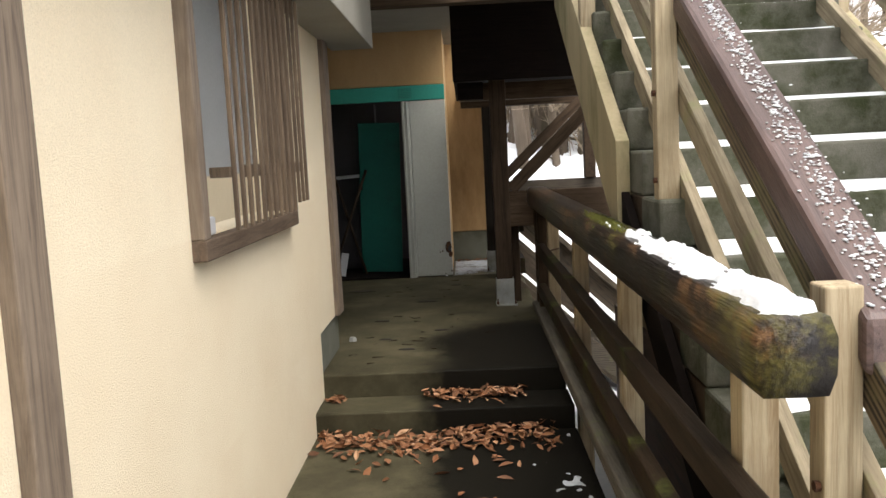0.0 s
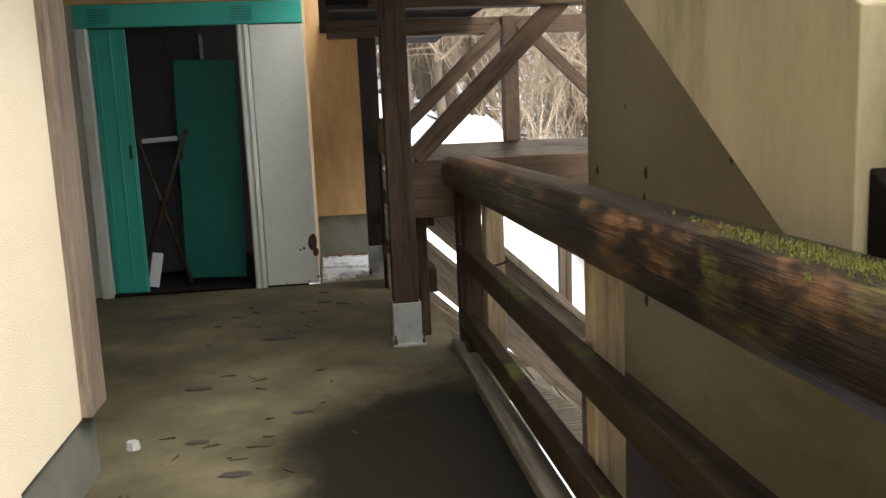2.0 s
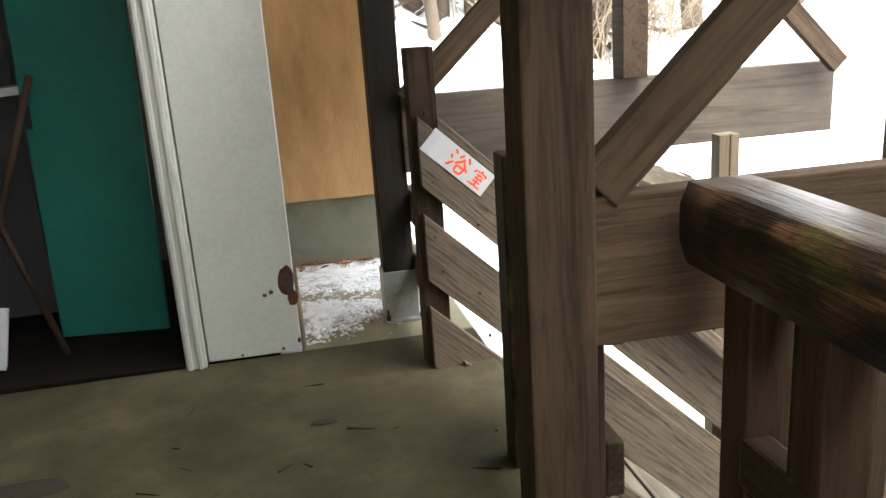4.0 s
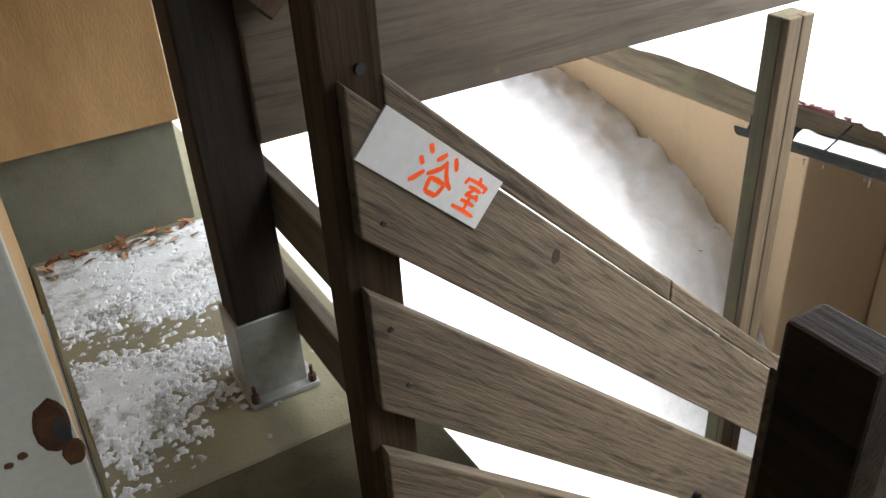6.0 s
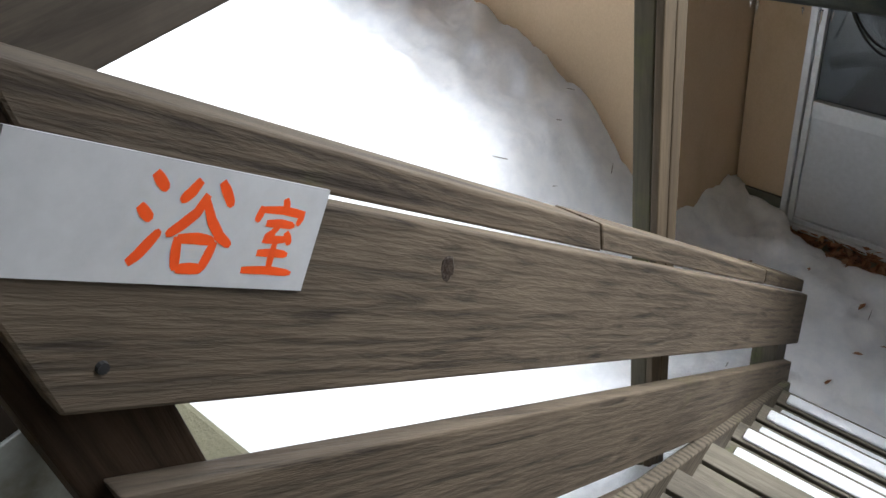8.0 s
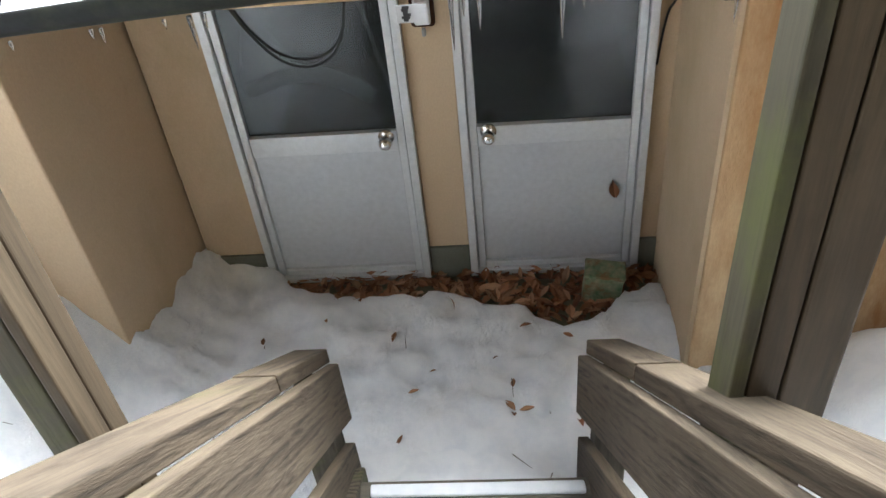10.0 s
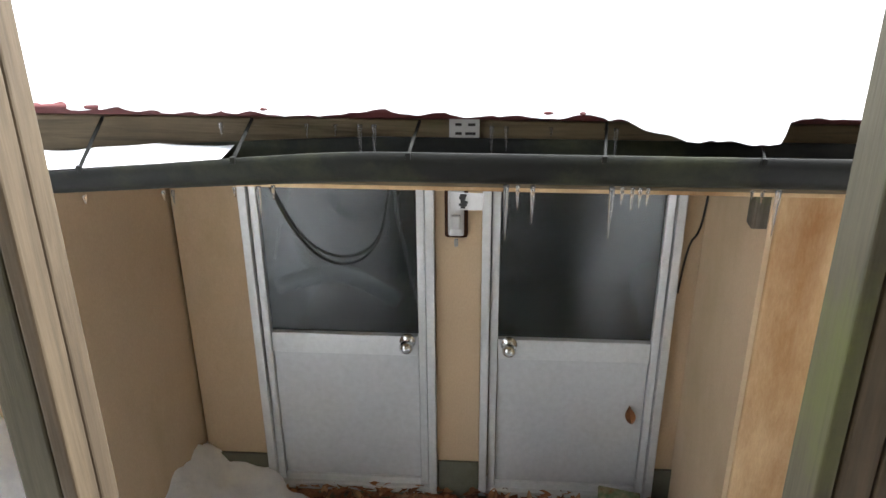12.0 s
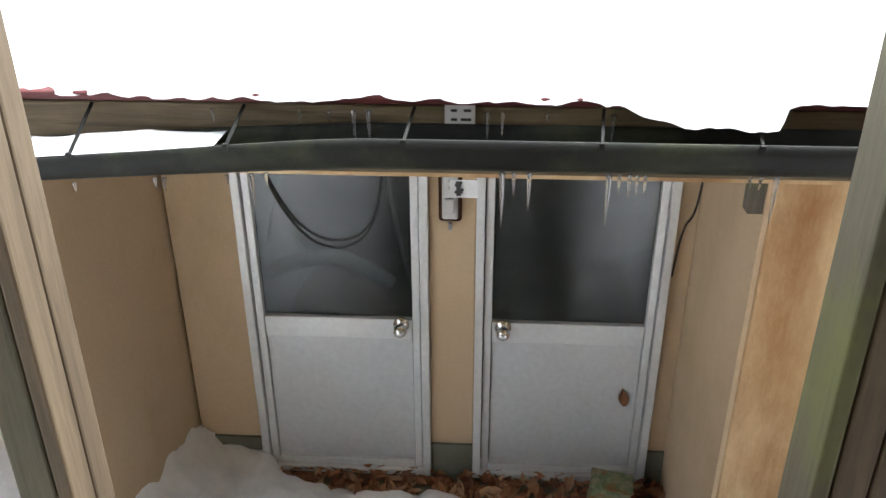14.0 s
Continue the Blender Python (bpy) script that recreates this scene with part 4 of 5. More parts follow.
# ---- knots, nails and marks ----
def blob_disc(name, at, r, normal_axis, mat, squash=1.0, thick=0.004, seed=0):
    """A small irregular raised mark lying on a face."""
    bm = bmesh.new()
    random.seed(seed)
    n = 14
    top, low = [], []
    for k in range(n):
        a = 2 * math.pi * k / n
        q = r * (0.85 + 0.3 * random.random())
        c = [0, 0, 0]
        ax = [i for i in range(3) if i != normal_axis]
        c[ax[0]], c[ax[1]] = q * math.cos(a), q * squash * math.sin(a)
        low.append(bm.verts.new(c))
        c2 = [v * 0.8 for v in c]
        c2[normal_axis] = -thick
        top.append(bm.verts.new(c2))
    bm.faces.new(top)
    for k in range(n):
        bm.faces.new((low[k], low[(k + 1) % n], top[(k + 1) % n], top[k]))
    ob = link(name, bm, mat)
    ob.location = at
    ob.matrix_world = Matrix.Translation(at)
    return ob


knot_mat = surface("wood_knot", (0.020, 0.013, 0.009), (0.045, 0.030, 0.019), None, 60, 200, 0.7, 0.5)
rails = [o for o in bpy.data.objects if o.name.startswith("stair_railing") and abs(o.location.y - 9.09) < 0.02]
under(blob_disc("knot", (1.501, 9.0905, 0.535), 0.016, 1, knot_mat, 1.2, 0.002, 3), rails[0])
bm = bmesh.new()
bmesh.ops.create_cone(bm, cap_ends=True, segments=12, radius1=0.009, radius2=0.009, depth=0.01, matrix=pose(1.124, 9.091, 1.006, 90, 0, 0))
under(link("bolt", bm, ink), rails[0])
for i, (y, z, r) in enumerate(((7.12, 0.93, 0.016), (6.71, 1.24, 0.008), (6.47, 0.96, 0.017), (6.49, 0.84, 0.02), (6.47, 0.40, 0.02), (7.05, 0.35, 0.013), (5.95, 0.62, 0.018), (5.7, 1.05, 0.012), (5.4, 0.45, 0.016), (5.2, 0.95, 0.02), (6.85, 0.83, 0.010))):
    under(blob_disc("knot", (2.0395, y, z), r, 0, knot_mat, 1.5, 0.002, i), panel)


def moss_clump():
    bm = bmesh.new()
    random.seed(12)
    for i in range(1300):
        y = random.gauss(4.0, 0.24)
        s = random.gauss(0.0, 0.35)
        if abs(s) > 1:
            continue
        x = 1.392 + s * 0.075
        u = (y - 1.7) / 5.76
        z = 1.002 + 0.03 * u - 0.012 * s * s
        h = random.uniform(0.003, 0.010)
        r = random.uniform(0.003, 0.007)
        dx, dy = random.uniform(-1, 1) * h * 0.5, random.uniform(-1, 1) * h * 0.5
        a = [bm.verts.new((x + r * math.cos(q), y + r * math.sin(q), z - 0.006)) for q in (0, 2.1, 4.2)]
        tip = bm.verts.new((x + dx, y + dy, z + h))
        for k in range(3):
            bm.faces.new((a[k], a[(k + 1) % 3], tip))
    tagged(link("moss", bm, moss_mat), "bright green moss growing on the log handrail", "moss", kind="stuff")


moss_clump()


# ---- dead leaves ----
def leaves(name, count, place, label, seed, size=(0.05, 0.09)):
    """Curled beech leaves scattered by place(), joined as loose litter."""
    random.seed(seed)
    verts, faces = [], []
    for _ in range(count):
        x, y, z = place()
        ln = random.uniform(*size)
        wd = ln * random.uniform(0.36, 0.5)
        curl = random.uniform(-0.5, 0.9)
        m = Matrix.Translation((x, y, z)) @ Euler((random.gauss(0, 0.35), random.gauss(0, 0.35), random.uniform(0, 6.28))).to_matrix().to_4x4()
        b0 = len(verts)
        prof = (0.06, 0.7, 1.0, 0.72, 0.05)
        for i, w in enumerate(prof):
            u = i / 4 - 0.5
            for s in (-1, 0, 1):
                p = m @ Vector((u * ln, s * w * wd / 2, abs(s) * w * wd * 0.22 * (1 + curl) + curl * u * u * ln * 0.7))
                verts.append(p)
        for i in range(4):
            for s in range(2):
                a = b0 + i * 3 + s
                faces.append((a, a + 1, a + 4, a + 3))
    me = bpy.data.meshes.new(name)
    me.from_pydata(verts, [], faces)
    me.materials.append(leaf_mat)
    return tagged(new(name, me), label, "leaves", kind="stuff")


nt = leaf_mat.node_tree
geo = nt.nodes.new("ShaderNodeNewGeometry")
bb = nt.nodes["Principled BSDF"]
old = bb.inputs["Base Color"].links[0].from_socket
nt.links.new(mix(nt, 0.75, old, ramp(nt, geo.outputs["Random Per Island"], [(0.0, (0.06, 0.028, 0.015)), (0.35, (0.20, 0.085, 0.035)), (0.7, (0.30, 0.15, 0.075)), (1.0, (0.42, 0.27, 0.16))])), bb.inputs["Base Color"])


def on_lower():
    x = random.uniform(-0.16, 1.22)
    y = 4.98 - abs(random.gauss(0, 0.17)) - 0.05 * math.sin(x * 4)
    return x, y, -0.282 + random.random() ** 2 * 0.045 * max(0.2, 1 - (4.98 - y) * 3)


def on_step():
    if random.random() < 0.10:
        return -0.15 + random.random() * 0.10, 5.30 - random.random() * 0.1, -0.135
    return 0.45 + 0.62 * random.random(), 5.32 - abs(random.gauss(0, 0.085)), -0.14 + random.random() * 0.03


def by_doors():
    y = random.uniform(8.13, 9.66)
    lim = 4.02 if y < 8.75 else 4.14
    return random.uniform(lim - 0.06, 4.27), y, -1.692 + random.random() * 0.035


def loose():
    return random.uniform(0.0, 1.2), random.uniform(3.4, 4.8), -0.284


leaves("leaf_litter", 420, on_lower, "brown dead leaves drifted against the lower step", 21)
leaves("leaf_litter", 150, on_step, "brown dead leaves lying on the step", 22)
leaves("leaf_litter", 620, by_doors, "wet brown leaves drifted before the bath house doors", 23, (0.05, 0.085))
leaves("leaf_litter", 26, loose, "single dead leaves on the lower floor", 24)


def on_snow():
    x, y = random.uniform(3.3, 4.05), random.uniform(8.3, 9.7)
    return x, y, snow_height(x, y) + 0.006


leaves("leaf_litter", 22, on_snow, "few dead leaves lying on the snow", 25, (0.03, 0.06))
leaves("leaf_litter", 40, lambda: (0.62 + random.random() * 0.5, 10.70 - abs(random.gauss(0, 0.05)), 0.012), "dead leaves along the annex wall foot", 26, (0.04, 0.07))


def debris(name, count, region, label, seed, mat, long=(0.03, 0.12), r=0.003):
    random.seed(seed)
    bm = bmesh.new()
    x0, x1, y0, y1 = region
    for _ in range(count):
        x, y = random.uniform(x0, x1), random.uniform(y0, y1)
        z = snow_height(x, y) + 0.004 if x > 1.5 else (0.003 if y > 5.33 else -0.287)
        ln = random.uniform(*long)
        a = random.uniform(0, 6.28)
        m = pose(x, y, z, random.uniform(-6, 6), 90 + random.uniform(-6, 6), math.degrees(a))
        bmesh.ops.create_cone(bm, cap_ends=True, segments=5, radius1=r, radius2=r * 0.4, depth=ln, matrix=m)
    return tagged(link(name, bm, mat), label, "twigs", kind="stuff")


debris("twigs", 46, (-0.1, 1.2, 5.4, 9.3), "dark twigs and crumbs scattered on the walkway floor", 31, plank_y, (0.02, 0.10), 0.004)
debris("twigs", 40, (2.6, 4.0, 8.3, 10.5), "thin twigs fallen on the snow", 32, bark, (0.02, 0.09), 0.0018)
wet_bark = surface("wet_bark", (0.018, 0.014, 0.010), (0.032, 0.025, 0.017), None, 12, 80, 0.8, 0.6)
flakes = [(0.36, 7.85, 0.10), (0.02, 7.0, 0.07), (0.52, 6.55, 0.05), (-0.35, 8.6, 0.16), (0.30, 5.95, 0.06), (0.62, 8.75, 0.05), (0.12, 6.3, 0.05)]
for i, (x, y, r) in enumerate(flakes):
    o = blob_disc("bark_flake", (x, y, 0.001), r, 2, wet_bark, 0.45, -0.006, 60 + i)
    tagged(o, "flat dark flake of bark on the walkway floor", "bark", "bark flakes")
tagged(blob_disc("stone_chip", (-0.13, 6.30, 0.0), 0.03, 2, tile_grey, 0.9, -0.03, 71), "small pale stone chip by the plinth", "stone")


# ---- thin snow on floors and ledges ----
def dusting(name, region, z, mask, label, step=0.0065, h=0.006):
    x0, x1, y0, y1 = region
    nx, ny = int((x1 - x0) / step), int((y1 - y0) / step)
    verts, faces, idx = [], [], {}
    for i in range(nx + 1):
        for j in range(ny + 1):
            x, y = x0 + i * step, y0 + j * step
            c = mask(x, y)
            idx[i, j] = (len(verts), c)
            jx, jy = noise.noise((x * 90, y * 90, 1)) * step * 0.6, noise.noise((x * 90, y * 90, 7)) * step * 0.6
            verts.append((x + jx, y + jy, z + (h * min(1.0, c * 3) if c > 0 else -0.006 * min(1.0, -c * 4))))
    for i in range(nx):
        for j in range(ny):
            q = [idx[i, j], idx[i + 1, j], idx[i + 1, j + 1], idx[i, j + 1]]
            if max(c for _, c in q) > 0:
                faces.append([k for k, _ in q])
    me = bpy.data.meshes.new(name)
    me.from_pydata(verts, [], faces)
    me.materials.append(slush)
    return tagged(new(name, me), label, "snow")


def annex_mask(x, y):
    n = 0.6 * noise.noise((x * 5, y * 5, 3)) + 0.5 * noise.noise((x * 17, y * 17, 1)) + 0.75 * noise.noise((x * 50, y * 50, 6)) + 0.5 * noise.noise((x * 85, y * 85, 2))
    near = (y - 9.55) * 1.6 - (x - 0.58) * 1.1
    band = 0.75 * math.exp(-((y - 10.12 + 0.25 * (x - 0.8)) / 0.10) ** 2)
    return min(0.42, near) - band + n * 0.75 - 0.9 * max(0, x - 1.12)


dusting("snow_on_floor", (0.60, 1.30, 9.5, 10.70), 0.0, annex_mask, "thin melting snow on the floor beside the annex")
dusting("snow_on_floor", (0.85, 1.30, 3.2, 4.9), -0.29, lambda x, y: -0.62 + 0.5 * (x - 0.85) + 0.8 * noise.noise((x * 6, y * 4, 9)) + 0.5 * noise.noise((x * 19, y * 15, 9)), "melting remains of snow on the lower floor", 0.015, 0.006)


# ---- rust, handles and louvres of the annex door ----
panel_ob = [o for o in bpy.data.objects if o.name == "door_panel"][0]
for i, (x, z, r, sq) in enumerate(((0.545, 0.33, 0.035, 1.7), (0.565, 0.25, 0.022, 1.6), (0.478, 0.285, 0.010, 0.9), (0.45, 0.275, 0.009, 0.9), (0.50, 0.03, 0.007, 1), (0.33, 0.025, 0.006, 1), (0.57, 0.06, 0.008, 1.6))):
    under(blob_disc("rust_spot", (x, 9.4245, z), r, 1, rust, sq, 0.0025, 80 + i), panel_ob)
under(blob_disc("rust_hole", (0.558, 9.4225, 0.31), 0.018, 1, ink, 2.2, 0.001, 90), panel_ob)
head = [o for o in bpy.data.objects if o.name == "door_head"][0]
for x0 in (-0.92, 0.07):
    for k in range(6):
        under(link("louvre", boxed(x0, x0 + 0.15, 9.412, 9.4195, 1.985 + k * 0.018, 1.992 + k * 0.018), teal_shaded), head)
slide = [o for o in bpy.data.objects if o.name == "sliding_door"][0]
under(link("finger_pull", boxed(-0.735, -0.712, 9.455, 9.4595, 1.02, 1.12, 0.001), ink), slide)
for x in (-0.90, -0.80, -0.715):
    under(link("ridge", boxed(x, x + 0.012, 9.452, 9.4595, 0.03, 1.94, 0.003), teal), slide)
lo = [o for o in bpy.data.objects if o.name == "loose_door"][0]
under(link("finger_pull", boxed(-0.49, -0.465, 9.944, 9.9495, 0.98, 1.08, 0.001), ink), lo)
lo.matrix_world = Matrix.Translation((-0.26, 9.965, 0.012)) @ pose(0, 0, 0, 2.5, 2.0, -3)
for x in (0.108, 0.150):
    under(link("moulding", boxed(x, x + 0.022, 9.388, 9.3995, 0.0, 1.95, 0.006), white_paint), [o for o in bpy.data.objects if o.name == "door_jamb"][0])
for a, b, lab in (((-0.76, 9.74, 1.27), (-0.42, 9.70, 0.03), "long wooden broom handle leaning in the doorway"), ((-0.36, 9.72, 1.22), (-0.80, 9.66, 0.06), "long wooden pole leaning in the doorway")):
    bm = bmesh.new()
    v = Vector(b) - Vector(a)
    bmesh.ops.create_cone(bm, cap_ends=True, segments=10, radius1=0.016, radius2=0.016, depth=v.length)
    o = link("pole", bm, brown_z, None, True)
    o.matrix_world = Matrix.Translation((Vector(a) + Vector(b)) / 2) @ v.to_track_quat("Z", "Y").to_matrix().to_4x4()
    tagged(o, lab, "pole", "poles in the doorway")
o = link("white_box", boxed(-0.04, 0.04, -0.03, 0.03, 0, 0.26, 0.004), sign_white)
o.matrix_world = pose(-0.70, 9.66, 0.026, 0, 12, 10)
tagged(o, "narrow white box leaning at the door sill", "box")
o = link("shelf", boxed(-0.20, 0.14, -0.12, 0.12, 0, 0.035, 0.003), sign_white)
o.matrix_world = pose(-0.55, 10.05, 1.13, 0, -3, 6)
tagged(o, "pale shelf board in the store room with dark edge", "shelf", kind="structure")
solid("cupboard", -1.0, -0.30, 10.4, 10.6, 0.006, 2.0, shaded_room_grey, "grey cupboard with a ridged front in the store room", "cupboard", kind="")
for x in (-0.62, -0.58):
    under(link("ridge", boxed(x, x + 0.015, 10.385, 10.3995, 0.1, 1.95, 0.003), shaded_room_grey), [o for o in bpy.data.objects if o.name == "cupboard"][0])
o = solid("sill_box", WX - 0.09, WX + 0.02, 3.13, 3.27, 1.098, 1.165, sign_white, "small white box on the window sill", "box", kind="", bevel=0.008)
bm = bmesh.new()
bmesh.ops.create_cone(bm, cap_ends=True, segments=8, radius1=0.006, radius2=0.006, depth=0.13, matrix=pose(1.40, 6.60, 0.576, 0, 80, 20))
under(link("pin", bm, rust), [o for o in bpy.data.objects if o.name == "walkway_fence"][0])


# ---- bath house fittings ----
for i, (y0, y1) in enumerate(((9.725, 9.973), (8.882, 9.045), (8.117, 8.198))):
    solid("baseboard_bath", BX - 0.012, BX + 0.02, y0, y1, -1.85, -1.53, plinth_mat, "pale concrete plinth of the bath house", "plinth", bevel=0.003)
solid("baseboard_bath_return", FX + 0.01, BX - 0.012, 9.960, 9.9745, -1.85, -1.53, plinth_mat, "pale concrete plinth of the bath house", "plinth", bevel=0)
for o in bpy.data.objects:
    if o.name == "baseboard_bath_return":
        for v in o.data.vertices:
            v.co.y += 0.085 * max(0.0, 0.5 - v.co.x / 0.63)
solid("wall_bath_return", FX + 0.012, BX - 0.001, 8.1155, 8.130, -1.85, 0.0, bath_plaster, "salmon stucco return wall beside the door", "wall", bevel=0)
solid("ceiling_bath", FX - 0.02, BX + 0.1, 8.0, 10.1, 0.165, 0.20, bath_board, "tan boarded ceiling of the bath house recess", "ceiling")


def switch_box():
    t = thing("switch_box", (BX - 0.03, 8.970, -0.557), "old porcelain switch in a rusty iron frame", "switch")
    under(link("back_plate", boxed(BX - 0.012, BX - 0.001, 8.930, 9.010, -0.552, -0.352, 0.012), rust), t)
    under(link("body", boxed(BX - 0.04, BX - 0.013, 8.943, 8.997, -0.537, -0.367, 0.008), sign_white), t)
    under(link("lever", boxed(BX - 0.058, BX - 0.041, 8.953, 8.987, -0.507, -0.452, 0.006), sign_white), t)
    for z in (-0.397, -0.422):
        under(link("screw", boxed(BX - 0.046, BX - 0.041, 8.965, 8.975, z, z + 0.01, 0.002), steel), t)
    under(link("knob", boxed(BX - 0.03, BX - 0.012, 8.963, 8.977, -0.582, -0.553, 0.005), steel), t)


switch_box()


def paper(at, w, h, label, rows, mirrored=False):
    t = thing("paper_note", at, label, "note", "paper notes on the eave")
    x, y, z = at
    under(link("sheet", boxed(x, x + 0.002, y - w / 2, y + w / 2, z - h / 2, z + h / 2), sign_white), t)
    random.seed(int(100 * z) + 7)
    for c in range(rows):
        yc = y + w * (0.22 - 0.42 * c)
        for k in range(6):
            zz = z + h * (0.40 - 0.14 * k)
            d = random.uniform(0.006, 0.012)
            under(link("ink_mark", boxed(x - 0.0025, x - 0.001, yc - d, yc + d * random.uniform(0.2, 1), zz - 0.003, zz + 0.0025), ink), t)


paper((3.293, 8.898, 0.092), 0.062, 0.135, "white paper label with black brush writing on the fascia", 2)
paper((3.183, 8.884, 0.020), 0.056, 0.036, "white paper label hanging below the gutter", 1)


def icicles():
    random.seed(77)
    spots = [(9.70, .03, 0), (9.62, .02, 0), (9.45, .02, 0), (9.43, .03, 0), (9.30, .02, 0), (9.25, .07, 0), (9.22, .03, 0), (8.748, .12, 0), (8.725, .05, 0), (8.695, .08, 0), (8.54, .11, 0), (8.52, .04, 0), (8.50, .05, 0), (8.485, .045, 0), (8.47, .04, 0),
             (8.27, .02, 0), (8.25, .03, 0), (8.22, .10, 0), (9.05, .07, 1), (9.02, .08, 1), (8.78, .06, 1), (8.75, .05, 1), (8.53, .08, 1), (8.55, .03, 1), (9.16, .03, 1), (9.10, .025, 1), (8.66, .02, 1), (9.34, .03, 1), (8.40, .02, 1)]
    first = None
    for y, ln, high in spots:
        y += 0.062
        x, z = (3.20, 0.046 - gutter_sag(y)) if not high else (3.279, 0.142)
        bm = bmesh.new()
        rows = []
        n = 7
        for i in range(n):
            u = i / (n - 1)
            r = 0.0048 * (1 - u) ** 0.8 * (0.7 + 5 * ln) + 0.0006
            wob = 0.0012 * math.sin(i * 2.1 + y * 30)
            rows.append([bm.verts.new((r * math.cos(a) + wob, r * math.sin(a), -u * ln)) for a in (0, 1.05, 2.1, 3.14, 4.19, 5.24)])
        for a, b in zip(rows, rows[1:]):
            for k in range(6):
                bm.faces.new((a[k], a[(k + 1) % 6], b[(k + 1) % 6], b[k]))
        bm.faces.new(rows[0])
        bm.faces.new(rows[-1])
        o = link("icicle", bm, ice, None, True)
        o.location = (x, y, z + 0.004)
        tagged(o, "thin clear icicle hanging from the eave" if high else "thin clear icicle hanging from the gutter", "icicle", "icicles")


icicles()


def tube(name, pts, r, mat, label, category, parent=None):
    cu = bpy.data.curves.new(name, "CURVE")
    cu.dimensions, cu.bevel_depth, cu.bevel_resolution = "3D", r, 2
    sp = cu.splines.new("NURBS")
    sp.points.add(len(pts) - 1)
    for p, c in zip(sp.points, pts):
        p.co = (*c, 1)
    sp.use_endpoint_u, sp.order_u = True, 3
    cu.materials.append(mat)
    me = bpy.data.meshes.new_from_object(bpy.data.objects.new("tmp", cu))
    o = new(name, me)
    if parent:
        return under(o, parent)
    return tagged(o, label, category)


cable = thing("cable", (4.1, 9.25, -0.2), "two slack black cables looping below the eave", "cable")
for dz in (0, 0.02):
    tube("strand", [(4.0, 9.62, 0.0), (4.05, 9.54, -0.32 + dz), (4.1, 9.46, -0.52 + dz), (4.12, 9.36, -0.60 + dz * 1.5), (4.1, 9.24, -0.55 + dz), (4.05, 9.17, -0.38), (4.0, 9.13, 0.0)], 0.0045, black, "", "", cable)
tube("hose", [(4.42, 9.66, -0.84), (4.45, 9.50, -0.78), (4.45, 9.33, -0.81), (4.44, 9.2, -0.90)], 0.032, sign_white, "pale hose inside the bath house behind the glass", "hose")
tube("cord", [(4.40, 9.22, 0.08), (4.41, 9.21, -0.42), (4.42, 9.16, -0.72), (4.42, 9.11, -0.96)], 0.007, sign_white, "white cord hanging behind the glass", "cord")
tube("cord", [(4.40, 9.52, 0.08), (4.41, 9.56, -0.42), (4.42, 9.63, -0.57), (4.42, 9.66, -0.72)], 0.006, sign_white, "white cord hanging behind the glass", "cord")
tube("crack_line", [(4.286, 8.128, -0.30), (4.285, 8.134, -0.42), (4.285, 8.145, -0.52), (4.285, 8.180, -0.56), (4.285, 8.192, -0.75)], 0.004, ink, "dark crack running down the stucco", "crack")
bm = boxed(3.68, 3.73, 8.125, 8.17, -0.24, 0.0, 0.004)
o = link("bracket", bm, wood_z)
tagged(o, "small wedge-shaped wooden bracket under the soffit", "bracket")


def tin_can():
    t = thing("tin_can", (4.12, 8.365, -1.69), "dented green and silver square tin on the leaves", "can")
    part("body", boxed(-0.045, 0.045, -0.075, 0.075, 0.0, 0.15, 0.012), can_mat, t)
    part("lid", boxed(-0.049, 0.049, -0.079, 0.079, 0.1505, 0.166, 0.005), can_mat, t, "mottled metal lid")
    t.rotation_euler = (radians(5), radians(-4), radians(-8))


can_mat = surface("old_can_paint", (0.05, 0.14, 0.06), (0.36, 0.34, 0.22), (0.20, 0.12, 0.05), 26, 120, 0.5, 0.2, 0.002, (0.48, 0.6), metal=0.3)
tin_can()
LEAF_Y, LEAF_Z = 8.311, -1.273
bm = bmesh.new()
spine = []
for i in range(7):
    u = i / 6
    w = 0.019 * math.sin(math.pi * min(1.0, u * 1.08 + 0.02)) ** 0.8 + 0.001
    spine.append([bm.verts.new((BX - 0.004 - 0.008 * abs(s), LEAF_Y + s * w + 0.014 * (u - 0.5), LEAF_Z + 0.085 * (u - 0.5))) for s in (-1, 0, 1)])
for p, q in zip(spine, spine[1:]):
    for k in range(2):
        bm.faces.new((p[k], p[k + 1], q[k + 1], q[k]))
tagged(link("leaf", bm, leaf_mat), "single dead leaf stuck on the door panel", "leaf")
gs = bmesh.new()
rows = []
for i in range(40):
    y = 9.38 + 0.44 * i / 39
    sag = gutter_sag(y)
    e = min(1.0, i / 14) * (0.75 + 0.4 * noise.noise((y * 9, 0, 0)))
    rows.append([gs.verts.new((3.24 + dx, y, 0.114 - sag + hz * e)) for dx, hz in ((-0.047, -0.002), (-0.03, 0.022), (0.0, 0.032), (0.03, 0.024), (0.047, -0.002))])
for a, b in zip(rows, rows[1:]):
    for k in range(4):
        gs.faces.new((a[k], a[k + 1], b[k + 1], b[k]))
tagged(link("snow_in_gutter", gs, snow_mat, None, True), "snow lying in the sagging gutter", "snow")


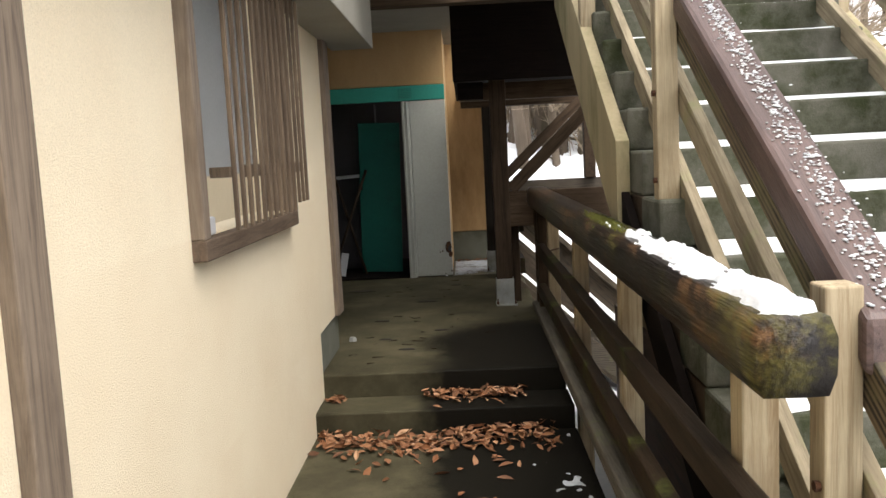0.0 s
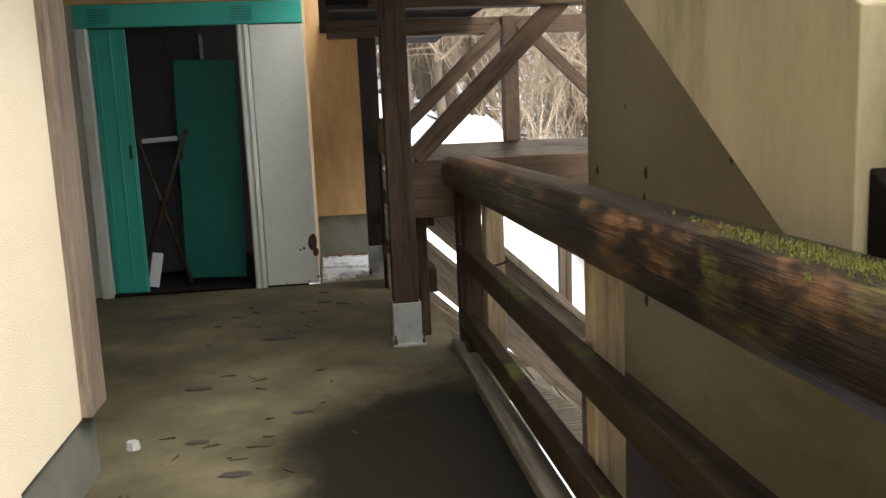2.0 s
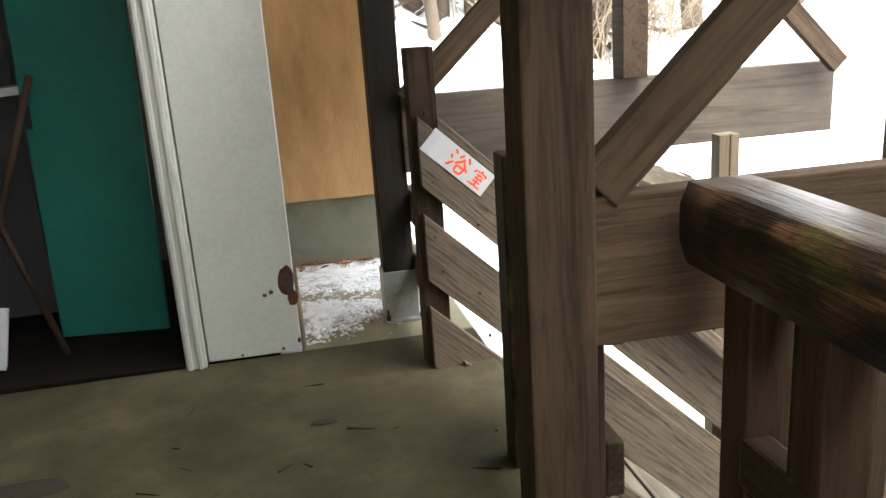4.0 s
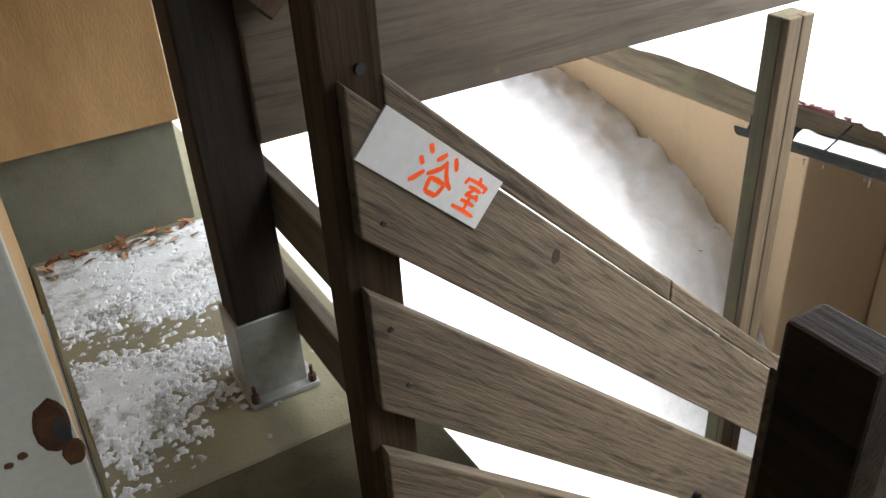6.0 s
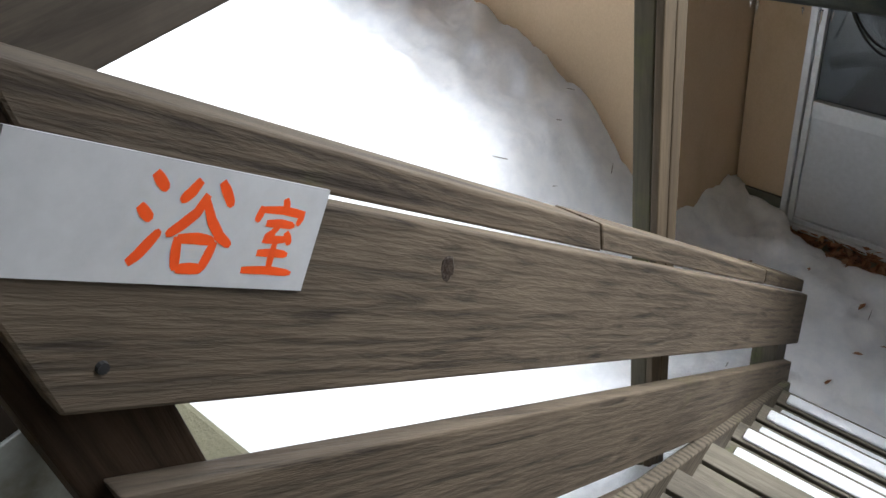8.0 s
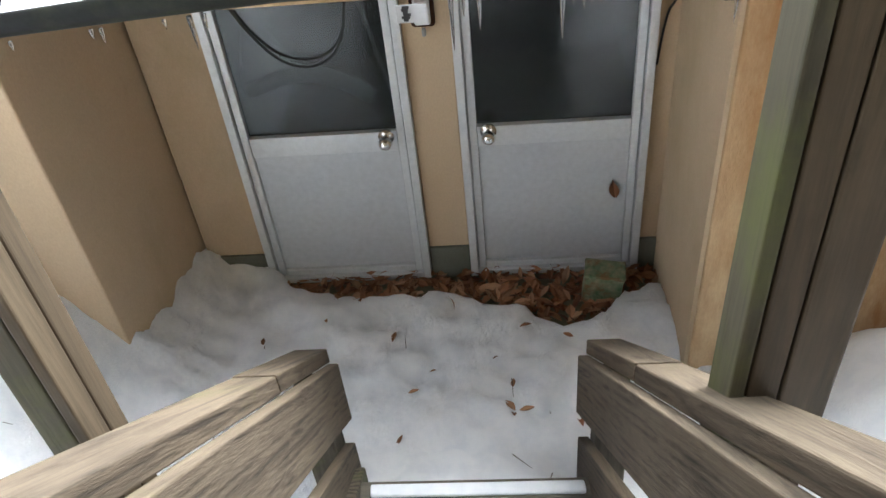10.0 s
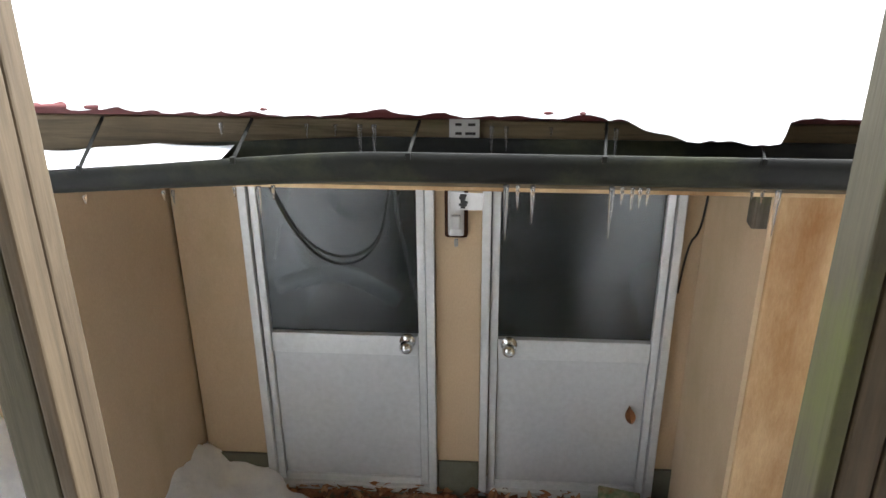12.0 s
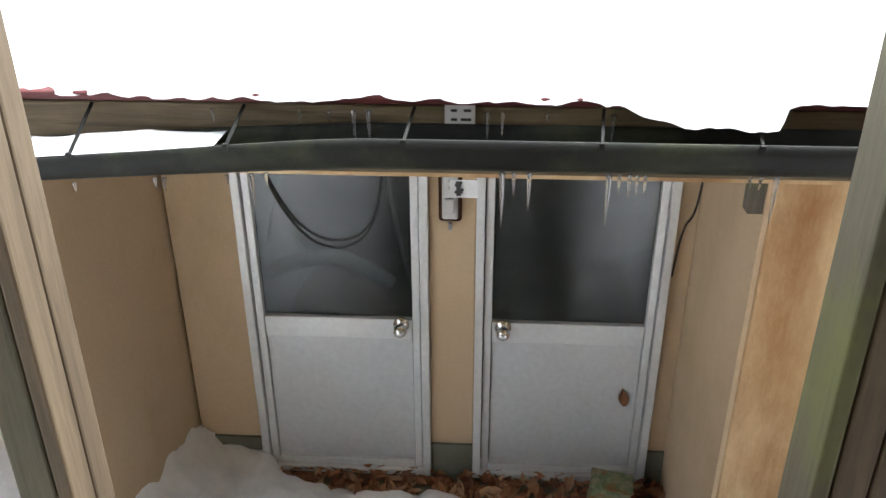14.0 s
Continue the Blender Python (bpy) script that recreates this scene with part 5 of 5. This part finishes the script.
# ---- trees and things on the slope ----
def limb(bm, p, d, length, r0, r1, seg=6, bend=0.12, sides=6):
    """A tapered, bent limb; returns the points along it."""
    rings, pts = [], []
    for i in range(seg + 1):
        u = i / seg
        r = r0 + (r1 - r0) * u
        q = d.to_track_quat("Z", "Y").to_matrix()
        rings.append([bm.verts.new(p + q @ Vector((r * math.cos(6.283 * k / sides), r * math.sin(6.283 * k / sides), 0))) for k in range(sides)])
        pts.append((p.copy(), d.copy(), r))
        d = (d + Vector((random.uniform(-1, 1), random.uniform(-1, 1), random.uniform(-0.6, 0.9))) * bend).normalized()
        p = p + d * (length / seg)
    for a, b in zip(rings, rings[1:]):
        for k in range(sides):
            bm.faces.new((a[k], a[(k + 1) % sides], b[(k + 1) % sides], b[k]))
    return pts


def bare_tree(seed, height, girth):
    random.seed(seed)
    t = thing("tree", (0, 0, 0), "bare winter tree on the snowy slope", "tree", "trees on the slope")
    tb, cb = bmesh.new(), bmesh.new()
    trunk = limb(tb, Vector((0, 0, -0.3)), Vector((random.uniform(-0.1, 0.1), random.uniform(-0.1, 0.1), 1)).normalized(), height, girth, girth * 0.25, 9, 0.06, 9)
    for p, d, r in trunk[2:]:
        for _ in range(3):
            a = random.uniform(0, 6.28)
            dd = Vector((math.cos(a), math.sin(a), random.uniform(0.1, 0.9))).normalized()
            br = limb(cb, p, dd, height * random.uniform(0.15, 0.32), r * 0.42, 0.008, 6, 0.22, 4)
            for q, e, rr in br[2:]:
                for _ in range(3):
                    ee = (e + Vector((random.uniform(-1, 1), random.uniform(-1, 1), random.uniform(-0.6, 0.8)))).normalized()
                    limb(cb, q, ee, random.uniform(0.35, 0.9), 0.007, 0.003, 3, 0.3, 3)
    part("trunk", tb, bark, t, smooth=True)
    part("crown", cb, twig_mat, t)
    return t


def thicket(seed):
    random.seed(seed)
    bm = bmesh.new()
    for _ in range(26):
        a = random.uniform(0, 6.28)
        p = Vector((random.gauss(0, 0.35), random.gauss(0, 0.35), -0.1))
        br = limb(bm, p, Vector((math.cos(a) * 0.6, math.sin(a) * 0.6, 1)).normalized(), random.uniform(1.0, 2.3), 0.012, 0.004, 6, 0.25, 4)
        for q, e, r in br[2:]:
            for _ in range(2):
                limb(bm, q, (e + Vector((random.uniform(-1, 1), random.uniform(-1, 1), random.uniform(-0.7, 0.5)))).normalized(), random.uniform(0.2, 0.6), 0.005, 0.002, 3, 0.3, 3)
    return tagged(link("thicket", bm, twig_mat), "tangled bare tan shrub on the snowy slope", "shrub", "shrubs on the slope")


masters = [bare_tree(101, 7, 0.12), bare_tree(102, 9, 0.19), bare_tree(103, 6, 0.08), bare_tree(104, 8, 0.14)]
bushes = [thicket(111), thicket(112)]
random.seed(9)
tree_n = 0
for i in range(84):
    y = 14.6 + 18 * random.random() ** 1.2
    ang = radians(random.uniform(1, 31))
    x = 0.7 + (y - 4.6) * math.tan(ang)
    m = pose(x, y, snow_height(x, y) - 0.05, 0, 0, random.uniform(0, 360))
    src = masters[i % 4]
    if i < 4:
        src.matrix_world = m
    else:
        copy_thing(src, m)
for i in range(70):
    y = 15.2 + 11 * random.random()
    ang = radians(random.uniform(4, 29))
    x = 0.7 + (y - 4.6) * math.tan(ang)
    m = pose(x, y, snow_height(x, y), 0, 0, random.uniform(0, 360))
    if i < 2:
        bushes[i].matrix_world = m
    else:
        copy_thing(bushes[i % 2], m)
random.seed(14)
bm = bmesh.new()
for i in range(420):
    y = 15.2 + 15 * random.random()
    x = 0.7 + (y - 4.6) * math.tan(radians(random.uniform(0, 31)))
    ln = random.uniform(0.2, 1.3)
    bmesh.ops.create_cone(bm, cap_ends=True, segments=5, radius1=random.uniform(0.015, 0.06), radius2=0.01, depth=ln, matrix=pose(x, y, snow_height(x, y) + 0.03, random.uniform(-15, 15), 90 + random.uniform(-20, 20), random.uniform(0, 360)))
tagged(link("fallen_branches", bm, bark), "dark fallen branches lying on the snow", "branches", kind="stuff")
for i, (x, y, w, h) in enumerate(((2.05, 19.0, 0.30, 0.75), (2.5, 19.3, 0.34, 0.65), (3.0, 19.8, 0.5, 0.9))):
    o = link("stone_block", boxed(-w / 2, w / 2, -w / 2, w / 2, -0.3, h, 0.03), tile_grey)
    o.matrix_world = pose(x, y, snow_height(x, y), 0, 4 * (i - 1), 13 * i)
    tagged(o, "weathered grey stone block standing in the snow", "stone", "stone blocks")
